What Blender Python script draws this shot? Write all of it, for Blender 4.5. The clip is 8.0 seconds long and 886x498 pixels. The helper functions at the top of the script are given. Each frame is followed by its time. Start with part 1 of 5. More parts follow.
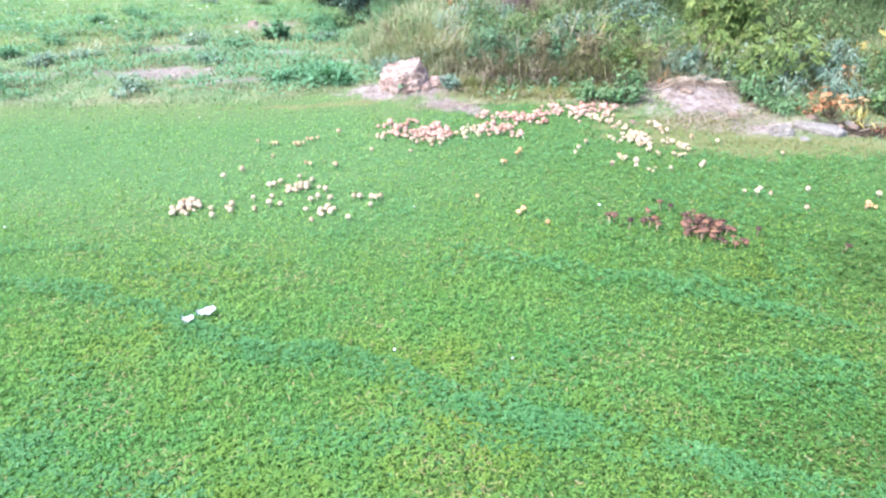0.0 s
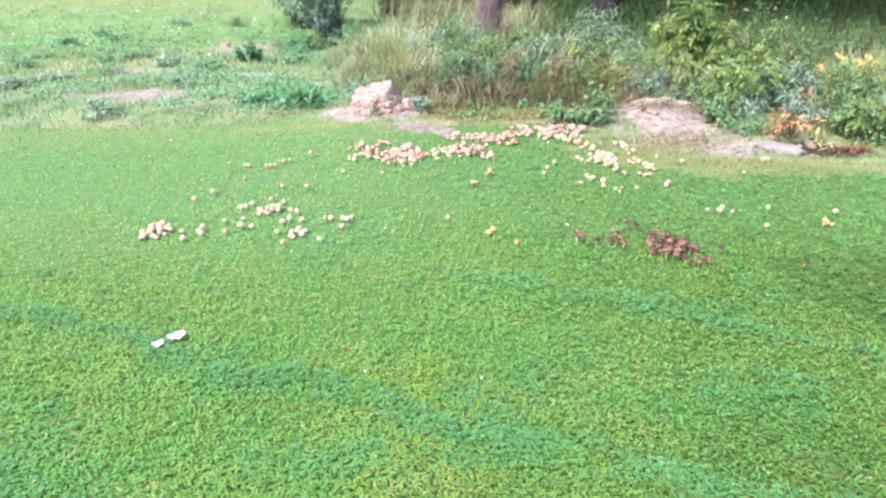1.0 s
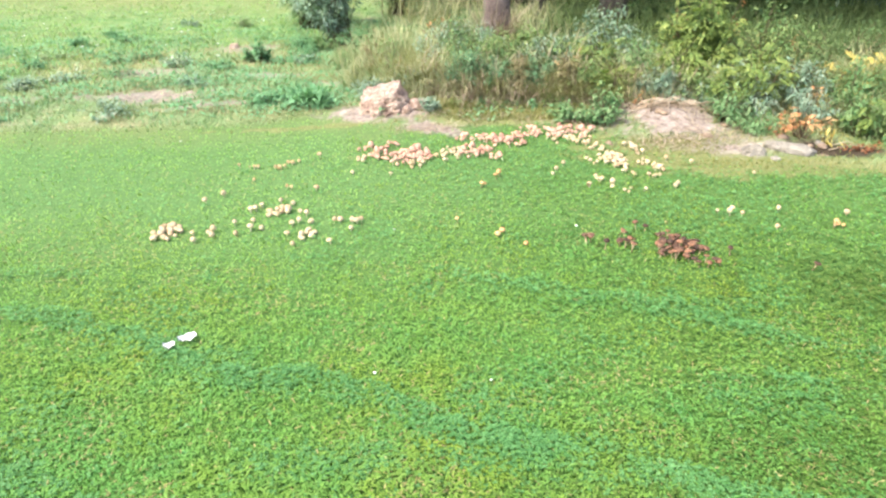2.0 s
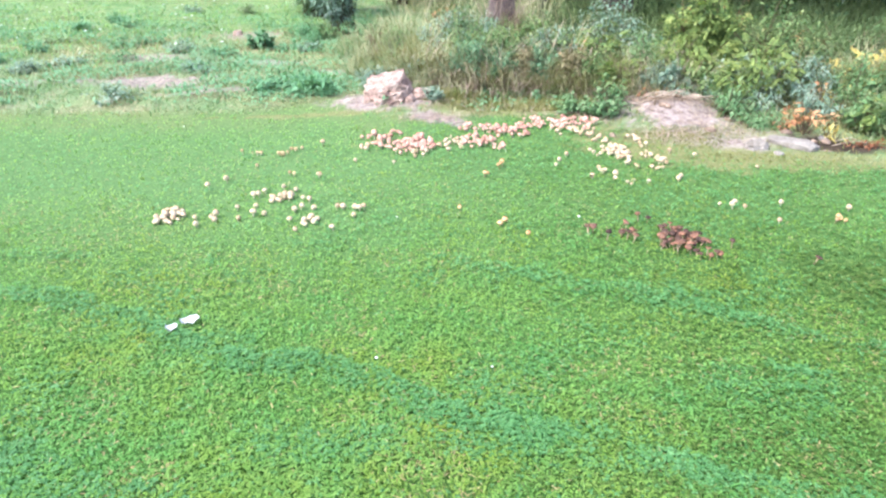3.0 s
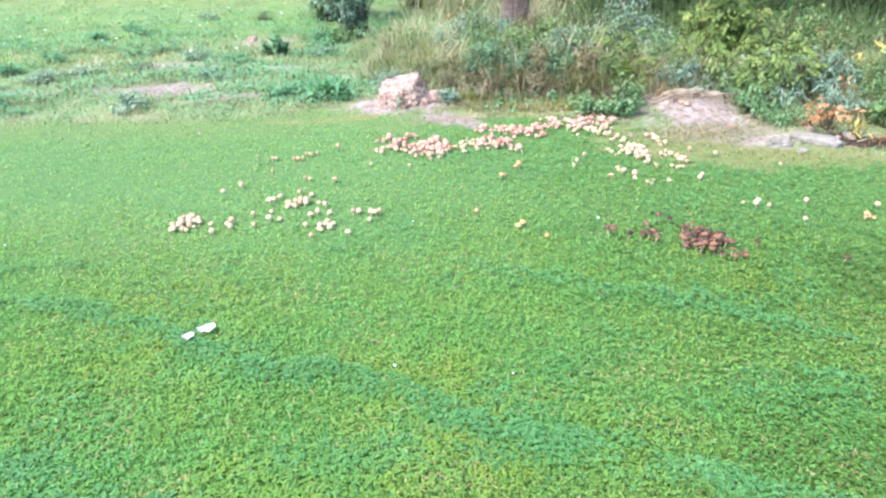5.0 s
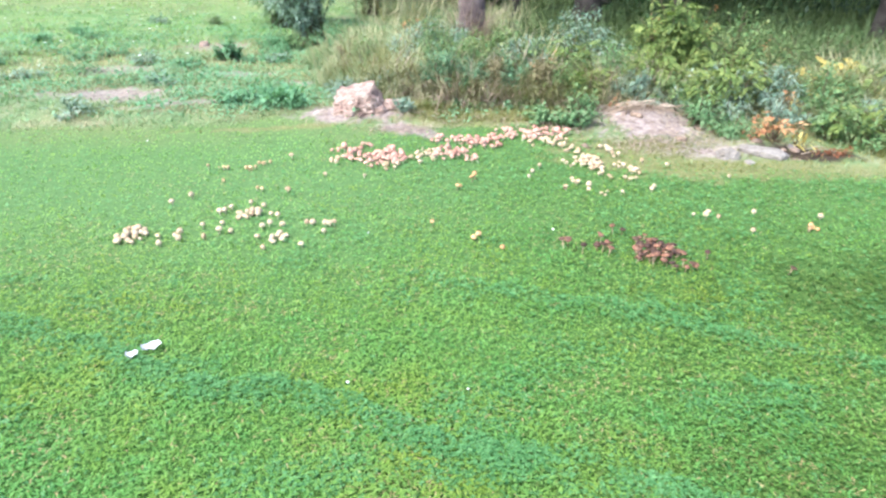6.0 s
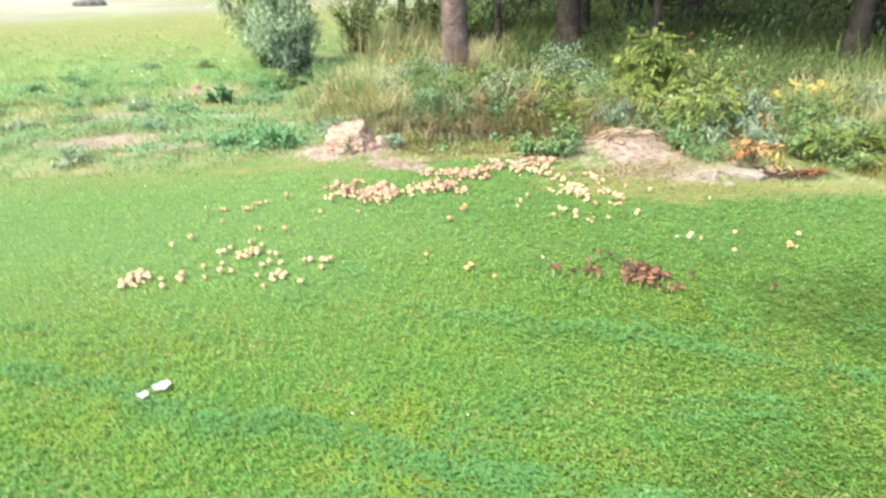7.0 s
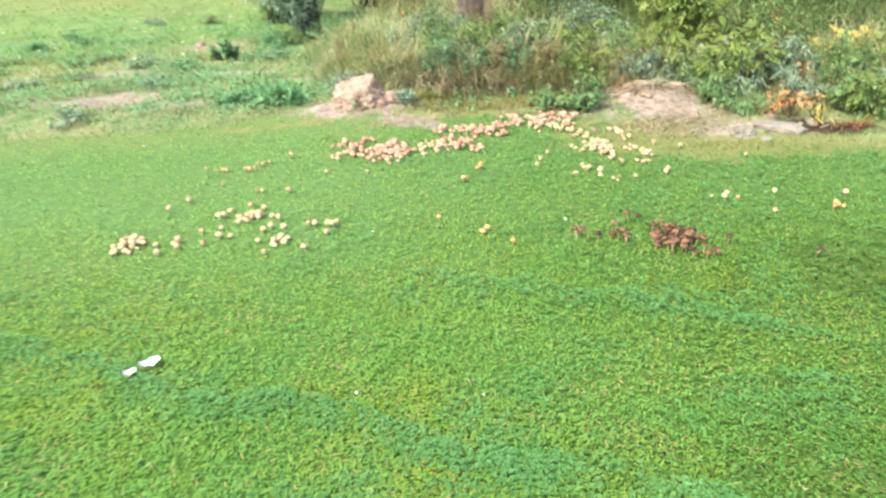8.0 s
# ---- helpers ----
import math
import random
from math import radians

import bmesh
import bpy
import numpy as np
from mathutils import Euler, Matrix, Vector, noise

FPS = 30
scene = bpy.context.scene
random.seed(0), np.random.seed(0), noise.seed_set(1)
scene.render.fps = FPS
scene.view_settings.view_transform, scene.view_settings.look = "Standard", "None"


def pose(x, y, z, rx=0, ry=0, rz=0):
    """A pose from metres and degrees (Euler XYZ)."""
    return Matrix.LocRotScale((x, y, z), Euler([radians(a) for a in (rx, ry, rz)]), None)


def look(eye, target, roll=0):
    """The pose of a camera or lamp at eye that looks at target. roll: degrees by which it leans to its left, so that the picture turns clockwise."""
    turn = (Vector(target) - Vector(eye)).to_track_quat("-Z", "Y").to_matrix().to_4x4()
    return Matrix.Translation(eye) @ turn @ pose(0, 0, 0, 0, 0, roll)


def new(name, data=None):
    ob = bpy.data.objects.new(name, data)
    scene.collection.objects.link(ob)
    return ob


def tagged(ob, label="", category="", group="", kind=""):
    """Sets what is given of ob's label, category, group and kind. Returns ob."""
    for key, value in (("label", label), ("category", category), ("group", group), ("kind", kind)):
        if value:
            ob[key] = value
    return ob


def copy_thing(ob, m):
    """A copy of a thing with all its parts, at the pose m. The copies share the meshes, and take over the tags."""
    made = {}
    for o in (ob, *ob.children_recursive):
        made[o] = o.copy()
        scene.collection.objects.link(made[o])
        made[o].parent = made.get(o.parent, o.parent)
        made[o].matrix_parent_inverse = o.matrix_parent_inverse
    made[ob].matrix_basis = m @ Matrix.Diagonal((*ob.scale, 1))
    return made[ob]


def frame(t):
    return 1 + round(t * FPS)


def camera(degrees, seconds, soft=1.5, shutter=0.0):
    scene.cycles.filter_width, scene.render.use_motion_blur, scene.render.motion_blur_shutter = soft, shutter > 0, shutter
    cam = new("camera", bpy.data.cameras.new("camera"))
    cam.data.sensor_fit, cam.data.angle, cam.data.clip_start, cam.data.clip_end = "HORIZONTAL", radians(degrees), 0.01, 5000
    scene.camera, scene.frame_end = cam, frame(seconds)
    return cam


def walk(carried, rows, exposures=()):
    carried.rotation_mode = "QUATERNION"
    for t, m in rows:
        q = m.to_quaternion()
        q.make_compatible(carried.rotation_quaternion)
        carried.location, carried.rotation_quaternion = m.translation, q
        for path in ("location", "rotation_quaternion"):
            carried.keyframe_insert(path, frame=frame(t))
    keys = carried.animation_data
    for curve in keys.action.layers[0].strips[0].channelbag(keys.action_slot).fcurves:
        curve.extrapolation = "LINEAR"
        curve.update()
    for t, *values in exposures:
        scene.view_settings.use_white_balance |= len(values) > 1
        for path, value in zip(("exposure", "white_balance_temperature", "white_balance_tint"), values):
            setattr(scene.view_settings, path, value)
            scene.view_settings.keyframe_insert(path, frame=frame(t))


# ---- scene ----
cam = camera(66.7, 8.0, soft=2.4, shutter=0.3)
PATH = [
    (0, -0.000, 0.000, 1.600, 0.00, -28.13, 0.44),
    (0.2, -0.002, 0.003, 1.621, -0.11, -28.24, 0.67),
    (0.5, 0.008, 0.006, 1.618, 0.31, -28.40, 1.35),
    (0.8, 0.027, -0.047, 1.644, -1.43, -26.87, 1.03),
    (1, 0.031, -0.033, 1.635, -2.25, -26.61, 0.03),
    (1.2, 0.009, -0.032, 1.648, -1.16, -25.66, 1.43),
    (1.5, 0.016, -0.032, 1.621, -0.43, -26.53, 0.86),
    (1.7, 0.027, -0.032, 1.653, -1.26, -26.68, 0.67),
    (2.8, 0.005, -0.027, 1.619, -1.62, -27.10, -0.11),
    (3, 0.008, -0.046, 1.628, -1.57, -27.32, -0.57),
    (3.2, 0.004, -0.055, 1.621, -1.65, -27.18, -0.47),
    (3.5, 0.012, -0.050, 1.622, -1.88, -28.02, 0.13),
    (3.8, -0.014, -0.066, 1.634, -1.26, -25.91, -0.18),
    (4, -0.004, -0.045, 1.631, -2.06, -26.75, -0.68),
    (4.2, 0.003, -0.039, 1.628, -2.16, -26.90, -0.33),
    (4.5, -0.000, -0.054, 1.630, -1.01, -27.17, 0.28),
    (4.7, 0.001, -0.035, 1.624, 0.11, -27.04, 0.89),
    (5.8, 0.015, 0.050, 1.608, -2.33, -27.52, -0.03),
    (6, 0.018, 0.044, 1.626, -4.02, -26.58, -0.79),
    (6.2, 0.002, 0.021, 1.638, -5.58, -27.19, -0.18),
    (6.5, -0.006, -0.028, 1.662, -8.42, -24.40, -1.97),
    (6.7, -0.023, -0.006, 1.655, -6.93, -25.63, -1.07),
    (6.8, -0.010, -0.025, 1.666, -6.55, -25.92, -1.22),
    (7, 0.002, -0.069, 1.703, -4.72, -24.19, 1.23),
    (7.1, 0.019, -0.079, 1.768, -2.53, -23.55, 4.62),
    (7.2, 0.007, -0.131, 1.726, 1.50, -20.01, 7.99),
    (7.3, 0.031, -0.109, 1.695, 1.37, -21.92, 7.31),
    (7.4, 0.007, -0.115, 1.702, -0.83, -23.46, 3.80),
    (7.5, 0.022, -0.107, 1.674, -1.63, -23.03, 1.22),
    (7.6, 0.015, -0.093, 1.678, -2.20, -24.68, 0.85),
    (7.7, -0.006, -0.025, 1.686, -2.20, -25.67, 0.77),
    (7.8, 0.023, 0.011, 1.651, -1.83, -25.18, 1.41),
    (7.9, 0.035, 0.085, 1.620, -2.11, -26.41, 2.07),
    (8, 0.038, 0.190, 1.587, -3.03, -27.41, 2.29),
]
walk(cam, [(t, pose(x, y, z, 90 + pitch, 0, yaw) @ pose(0, 0, 0, 0, 0, -lean)) for t, x, y, z, yaw, pitch, lean in PATH],
     exposures=[(0, 2.08, 5520, 9), (0.5, 2.08, 5750, 9), (1.0, 2.08, 5900, 9), (1.5, 2.08, 7000, -1), (3.0, 2.08, 5800, 8), (3.5, 2.08, 5600, 9), (4.0, 2.08, 5650, 9), (4.5, 2.08, 5680, 6), (6.0, 2.04, 5800, 5), (6.5, 2.08, 6600, 6), (7.0, 2.07, 7200, -1), (7.2, 2.06, 6700, 2), (7.5, 1.93, 6800, -1), (8.0, 1.97, 7150, -4)])

# ---- light: bright overcast day ----
SUN_ELEVATION, SUN_AZIMUTH = 55.0, 240.0
world = bpy.data.worlds.new("world")
scene.world = world
world.use_nodes = True
wn = world.node_tree
sky = wn.nodes.new("ShaderNodeTexSky")
sky.sky_type = "NISHITA"
sky.sun_disc = False
sky.sun_elevation = radians(SUN_ELEVATION)
sky.sun_rotation = radians(SUN_AZIMUTH)
sky.air_density, sky.dust_density, sky.ozone_density = 1.0, 4.0, 1.0
wn.nodes["Background"].inputs["Strength"].default_value = 0.15
wn.links.new(sky.outputs["Color"], wn.nodes["Background"].inputs["Color"])
sun = new("sun", bpy.data.lights.new("sun", "SUN"))
sun.data.energy, sun.data.angle, sun.data.color = 1.5, radians(25), (1.0, 0.96, 0.88)
a, e = radians(SUN_AZIMUTH), radians(SUN_ELEVATION)
sun.matrix_world = look((20 * math.sin(a) * math.cos(e), 20 * math.cos(a) * math.cos(e), 20 * math.sin(e)), (0, 0, 0))

rng = np.random.default_rng(7)


# ---- materials ----
def ramp(nt, colours, fac, smooth=True):
    node = nt.nodes.new("ShaderNodeValToRGB")
    els = node.color_ramp.elements
    while len(els) < len(colours):
        els.new(0.5)
    for k, c in enumerate(colours):
        els[k].position = k / max(1, len(colours) - 1)
        els[k].color = (*c, 1)
    if not smooth:
        node.color_ramp.interpolation = "CONSTANT"
    nt.links.new(fac, node.inputs["Fac"])
    return node.outputs["Color"]


def noise_fac(nt, scale, detail=4.0, low=0.3, high=0.7, coords="Object", rough=0.55):
    tc = nt.nodes.new("ShaderNodeTexCoord")
    tex = nt.nodes.new("ShaderNodeTexNoise")
    tex.inputs["Scale"].default_value, tex.inputs["Detail"].default_value = scale, detail
    tex.inputs["Roughness"].default_value = rough
    nt.links.new(tc.outputs[coords], tex.inputs["Vector"])
    mr = nt.nodes.new("ShaderNodeMapRange")
    mr.inputs["From Min"].default_value, mr.inputs["From Max"].default_value = low, high
    nt.links.new(tex.outputs["Fac"], mr.inputs["Value"])
    return mr.outputs["Result"]


def mix(nt, a_, b_, fac, mode="MIX"):
    node = nt.nodes.new("ShaderNodeMix")
    node.data_type, node.blend_type = "RGBA", mode
    if isinstance(fac, float):
        node.inputs[0].default_value = fac
    else:
        nt.links.new(fac, node.inputs[0])
    for sock, v in ((node.inputs[6], a_), (node.inputs[7], b_)):
        if isinstance(v, tuple):
            sock.default_value = (*v, 1)
        else:
            nt.links.new(v, sock)
    return node.outputs[2]


def base_material(name, rough, spec=0.3):
    m = bpy.data.materials.new(name)
    m.use_nodes = True
    bsdf = m.node_tree.nodes["Principled BSDF"]
    bsdf.inputs["Roughness"].default_value = rough
    bsdf.inputs["Specular IOR Level"].default_value = spec
    return m, m.node_tree, bsdf


def foliage(name, colours, patch=1.2, spread=0.45, through_light=0.3, rough=0.55, spec=0.25, tint=(0.95, 1.0, 0.6), drift=None):
    """Leaves and blades: each one its own shade, drifting over patches."""
    m, nt, bsdf = base_material(name, rough, spec)
    geo = nt.nodes.new("ShaderNodeNewGeometry")
    patchy = noise_fac(nt, patch, 3.0)
    fac = nt.nodes.new("ShaderNodeMix")
    fac.data_type = "FLOAT"
    fac.inputs[0].default_value = spread
    nt.links.new(geo.outputs["Random Per Island"], fac.inputs[2])
    nt.links.new(patchy, fac.inputs[3])
    col = ramp(nt, colours, fac.outputs[0])
    if drift:
        col = mix(nt, col, ramp(nt, drift, noise_fac(nt, 0.9, 3.0, 0.38, 0.62)), 1.0, "MULTIPLY")
        col = mix(nt, col, ramp(nt, drift, noise_fac(nt, 4.5, 3.0, 0.35, 0.65)), 0.9, "MULTIPLY")
        col = mix(nt, col, ramp(nt, [(0.70, 0.78, 0.78), (1.0, 1.0, 1.0), (1.14, 1.10, 1.06)], noise_fac(nt, 26.0, 2.0, 0.3, 0.68)), 0.8, "MULTIPLY")
    nt.links.new(col, bsdf.inputs["Base Color"])
    tr = nt.nodes.new("ShaderNodeBsdfTranslucent")
    nt.links.new(mix(nt, col, tint, 1.0, "MULTIPLY"), tr.inputs["Color"])
    ms = nt.nodes.new("ShaderNodeMixShader")
    ms.inputs[0].default_value = through_light
    nt.links.new(bsdf.outputs[0], ms.inputs[1])
    nt.links.new(tr.outputs[0], ms.inputs[2])
    nt.links.new(ms.outputs[0], nt.nodes["Material Output"].inputs["Surface"])
    return m


def solid(name, colours, scale, fine, rough=0.85, bump=0.5, depth=0.01, spec=0.25, each=0.0):
    """Mineral, bark and skin surfaces: two scales of colour and relief."""
    m, nt, bsdf = base_material(name, rough, spec)
    big, small = noise_fac(nt, scale, 5.0), noise_fac(nt, fine, 6.0, 0.25, 0.75)
    col = ramp(nt, colours, big)
    col = mix(nt, col, ramp(nt, [(0.6, 0.6, 0.6), (1.25, 1.25, 1.25)], small), 0.7, "MULTIPLY")
    if each:
        info = nt.nodes.new("ShaderNodeObjectInfo")
        col = mix(nt, col, ramp(nt, [(1 - each,) * 3, (1 + each,) * 3], info.outputs["Random"]), 1.0, "MULTIPLY")
    nt.links.new(col, bsdf.inputs["Base Color"])
    bp = nt.nodes.new("ShaderNodeBump")
    bp.inputs["Strength"].default_value, bp.inputs["Distance"].default_value = bump, depth
    nt.links.new(small, bp.inputs["Height"])
    nt.links.new(bp.outputs[0], bsdf.inputs["Normal"])
    return m


def cap_material(name, rim, middle, tones):
    """Mushroom skin: a darker middle, paler rim, every cap a little different."""
    m, nt, bsdf = base_material(name, 0.65, 0.2)
    tc = nt.nodes.new("ShaderNodeTexCoord")
    sep = nt.nodes.new("ShaderNodeSeparateXYZ")
    nt.links.new(tc.outputs["Object"], sep.inputs[0])
    length = nt.nodes.new("ShaderNodeVectorMath")
    length.operation = "LENGTH"
    flat = nt.nodes.new("ShaderNodeCombineXYZ")
    nt.links.new(sep.outputs["X"], flat.inputs["X"])
    nt.links.new(sep.outputs["Y"], flat.inputs["Y"])
    nt.links.new(flat.outputs[0], length.inputs[0])
    mr = nt.nodes.new("ShaderNodeMapRange")
    mr.inputs["From Min"].default_value, mr.inputs["From Max"].default_value = 0.002, 0.019
    nt.links.new(length.outputs["Value"], mr.inputs["Value"])
    col = ramp(nt, [middle, tuple((a_ + b_) / 2 for a_, b_ in zip(rim, middle)), rim], mr.outputs["Result"])
    info = nt.nodes.new("ShaderNodeObjectInfo")
    col = mix(nt, col, ramp(nt, tones, info.outputs["Random"]), 1.0, "MULTIPLY")
    col = mix(nt, col, ramp(nt, [(0.75, 0.7, 0.65), (1.1, 1.1, 1.1)], noise_fac(nt, 90.0)), 0.6, "MULTIPLY")
    nt.links.new(col, bsdf.inputs["Base Color"])
    bsdf.inputs["Subsurface Weight"].default_value = 0.1
    bsdf.inputs["Subsurface Radius"].default_value = (0.01, 0.006, 0.004)
    return m


def ground_material():
    """One sheet: mown lawn, soil, dry edge, meadow, woodland floor, straw field and gravel track, by painted zones."""
    m, nt, bsdf = base_material("ground_cover", 0.95, 0.1)

    def zone(name):
        at = nt.nodes.new("ShaderNodeAttribute")
        at.attribute_name = name
        return at.outputs["Fac"]

    fine, mid = noise_fac(nt, 60.0, 6.0), noise_fac(nt, 2.5, 5.0)
    col = ramp(nt, [(0.03, 0.072, 0.017), (0.062, 0.128, 0.03), (0.11, 0.16, 0.046)], fine)
    for name, tones, fac in (
        ("glare_pale", [(0.055, 0.11, 0.038), (0.088, 0.158, 0.053), (0.125, 0.19, 0.072)], fine),
        ("meadow", [(0.08, 0.145, 0.055), (0.145, 0.195, 0.088), (0.24, 0.22, 0.14)], mid),
        ("sward", [(0.08, 0.148, 0.048), (0.125, 0.19, 0.07), (0.185, 0.215, 0.10)], mid),
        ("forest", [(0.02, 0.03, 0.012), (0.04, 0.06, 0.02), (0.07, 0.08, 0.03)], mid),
        ("field", [(0.15, 0.155, 0.095), (0.22, 0.21, 0.18), (0.275, 0.265, 0.242), (0.17, 0.172, 0.11)], noise_fac(nt, 0.16, 6.0)),
        ("track", [(0.20, 0.19, 0.205), (0.25, 0.245, 0.26)], noise_fac(nt, 3.0, 6.0)),
        ("dry", [(0.088, 0.11, 0.038), (0.165, 0.163, 0.067), (0.245, 0.21, 0.116)], fine),
        ("soil", [(0.13, 0.096, 0.086), (0.25, 0.198, 0.182), (0.37, 0.315, 0.293)], noise_fac(nt, 22.0, 7.0)),
        # Dark dug soil, and shade painted into hollows under bushes and twigs.
        ("soil_hollow_shade", [(0.025, 0.02, 0.015), (0.07, 0.05, 0.035)], noise_fac(nt, 30.0, 7.0)),
    ):
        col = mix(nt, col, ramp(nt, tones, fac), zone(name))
    nt.links.new(col, bsdf.inputs["Base Color"])
    bp = nt.nodes.new("ShaderNodeBump")
    bp.inputs["Strength"].default_value, bp.inputs["Distance"].default_value = 0.6, 0.012
    nt.links.new(noise_fac(nt, 80.0, 7.0), bp.inputs["Height"])
    nt.links.new(bp.outputs[0], bsdf.inputs["Normal"])
    return m


M_GROUND = ground_material()
M_GRASS = foliage("lawn_grass", [(0.145, 0.25, 0.057), (0.172, 0.288, 0.067), (0.198, 0.31, 0.078), (0.225, 0.32, 0.092)], 1.1, 0.55, 0.4, 0.7, 0.08, drift=[(0.80, 0.96, 1.0), (1.0, 1.0, 0.95), (1.05, 0.95, 0.72)])
M_PALE_GRASS = foliage("pale_lawn_grass", [(0.18, 0.315, 0.095), (0.205, 0.34, 0.106), (0.235, 0.365, 0.121), (0.27, 0.375, 0.13)], 1.1, 0.75, 0.4, 0.75, 0.05)
M_CLOVER = foliage("clover", [(0.045, 0.135, 0.040), (0.075, 0.195, 0.060), (0.112, 0.255, 0.087), (0.165, 0.325, 0.13)], 2.0, 0.2, 0.3, 0.5, 0.25)
M_DARK_LEAF = foliage("dark_lawn_leaf", [(0.042, 0.088, 0.016), (0.074, 0.135, 0.026), (0.115, 0.172, 0.040)], 2.0, 0.3, 0.35)
M_LAWN_LEAF = foliage("lawn_leaf", [(0.115, 0.225, 0.053), (0.155, 0.28, 0.068), (0.19, 0.315, 0.086), (0.235, 0.34, 0.115)], 1.1, 0.35, 0.4, 0.65, 0.12, drift=[(0.80, 0.96, 1.0), (1.0, 1.0, 0.95), (1.05, 0.95, 0.72)])
M_MEADOW = foliage("meadow_grass", [(0.115, 0.21, 0.09), (0.18, 0.275, 0.125), (0.25, 0.30, 0.165), (0.34, 0.32, 0.21)], 0.9, 0.6)
M_VERGE = foliage("verge_grass", [(0.085, 0.115, 0.030), (0.148, 0.165, 0.048), (0.212, 0.202, 0.073), (0.285, 0.236, 0.112)], 2.5, 0.4)
M_FRESH = foliage("fresh_leaf", [(0.06, 0.13, 0.05), (0.11, 0.205, 0.08), (0.18, 0.275, 0.12), (0.30, 0.31, 0.15)], 2.0, 0.35)
M_WEED = foliage("weed_leaf", [(0.09, 0.205, 0.092), (0.145, 0.29, 0.145), (0.22, 0.37, 0.21)], 1.5, 0.4)
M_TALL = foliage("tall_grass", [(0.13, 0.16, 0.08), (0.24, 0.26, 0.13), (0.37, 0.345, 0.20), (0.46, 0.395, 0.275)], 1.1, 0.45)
M_STRAW = foliage("dry_straw", [(0.16, 0.11, 0.08), (0.30, 0.22, 0.165), (0.44, 0.35, 0.27)], 3.0, 0.3, 0.1)
M_THATCH = foliage("dead_thatch", [(0.19, 0.155, 0.065), (0.29, 0.24, 0.105), (0.38, 0.325, 0.155)], 3.0, 0.3, 0.1)
M_STALK = foliage("dead_stalk", [(0.08, 0.06, 0.042), (0.22, 0.165, 0.11), (0.45, 0.37, 0.26)], 3.0, 0.2, 0.1)
# Darker grass: the wood's shade is put into the colour.
M_WOOD_GRASS = foliage("shade_tinted_grass", [(0.055, 0.088, 0.035), (0.10, 0.145, 0.053), (0.175, 0.205, 0.088)], 0.8, 0.5)
M_PALE_WILLOW = foliage("pale_willow_leaf", [(0.14, 0.22, 0.11), (0.26, 0.35, 0.20), (0.42, 0.50, 0.34)], 2.0, 0.35, 0.4)
# Sapling leaf darkened to carry the wood's shade.
M_WOOD_LEAF = foliage("shade_tinted_leaf", [(0.02, 0.04, 0.015), (0.035, 0.068, 0.024), (0.065, 0.105, 0.036)], 0.8, 0.5)
M_BLUE_SHRUB = foliage("blue_green_leaf", [(0.05, 0.11, 0.058), (0.09, 0.18, 0.09), (0.15, 0.26, 0.14), (0.27, 0.35, 0.23)], 2.5, 0.35)
M_WILT = foliage("wilted_leaf", [(0.13, 0.105, 0.06), (0.22, 0.185, 0.10), (0.30, 0.30, 0.16)], 3.0, 0.4)
M_BUSH = foliage("bush_leaf", [(0.062, 0.135, 0.052), (0.115, 0.215, 0.09), (0.18, 0.285, 0.135), (0.27, 0.34, 0.18)], 2.5, 0.25)
# Bush leaf darkened in place of tree shade.
M_SHADE_BUSH = foliage("shade_darkened_leaf", [(0.035, 0.068, 0.027), (0.068, 0.12, 0.044), (0.12, 0.175, 0.068), (0.20, 0.23, 0.10)], 2.0, 0.4)
M_WILLOW = foliage("willow_leaf", [(0.20, 0.29, 0.22), (0.34, 0.44, 0.37), (0.52, 0.60, 0.55)], 2.0, 0.3, 0.5)
M_YELLOW_SHRUB = foliage("rowan_leaf", [(0.04, 0.078, 0.023), (0.105, 0.16, 0.043), (0.215, 0.265, 0.076), (0.35, 0.365, 0.12)], 2.0, 0.4)
M_SHRUB = foliage("shrub_leaf", [(0.06, 0.12, 0.045), (0.10, 0.18, 0.065), (0.16, 0.235, 0.09), (0.24, 0.29, 0.12), (0.36, 0.28, 0.14)], 2.0, 0.4)
M_GREY_SHRUB = foliage("grey_green_leaf", [(0.08, 0.13, 0.09), (0.13, 0.21, 0.15), (0.20, 0.28, 0.20), (0.30, 0.37, 0.30), (0.33, 0.29, 0.19)], 2.0, 0.35)
M_ORANGE = foliage("autumn_leaf", [(0.23, 0.095, 0.05), (0.42, 0.21, 0.095), (0.55, 0.36, 0.20)], 5.0, 0.3)
M_RUST = foliage("rust_leaf", [(0.16, 0.06, 0.03), (0.30, 0.12, 0.06)], 5.0, 0.3)
M_YELLOW = foliage("yellow_leaf", [(0.30, 0.22, 0.06), (0.46, 0.36, 0.10), (0.54, 0.46, 0.18)], 5.0, 0.3)
M_CROWN = foliage("crown_leaf", [(0.05, 0.10, 0.035), (0.10, 0.18, 0.055), (0.19, 0.28, 0.09)], 0.6, 0.4)
M_PALE_CROWN = foliage("pale_crown_leaf", [(0.12, 0.165, 0.08), (0.21, 0.265, 0.125), (0.33, 0.38, 0.22)], 0.9, 0.4, 0.4)
M_CONIFER = foliage("conifer_needles", [(0.011, 0.022, 0.012), (0.019, 0.036, 0.018), (0.032, 0.052, 0.025)], 0.8, 0.4, 0.1)
# Pale blue-grey leaves: the haze of distance is put into the colour.
M_FAR = foliage("haze_tinted_wood", [(0.39, 0.45, 0.455), (0.43, 0.49, 0.485), (0.47, 0.52, 0.51)], 0.06, 0.8, 0.6, tint=(1.0, 1.0, 1.0))
M_PINE = solid("pine_bark", [(0.06, 0.043, 0.041), (0.125, 0.092, 0.088), (0.20, 0.158, 0.152)], 5.0, 28.0, 0.9, 1.0, 0.02)
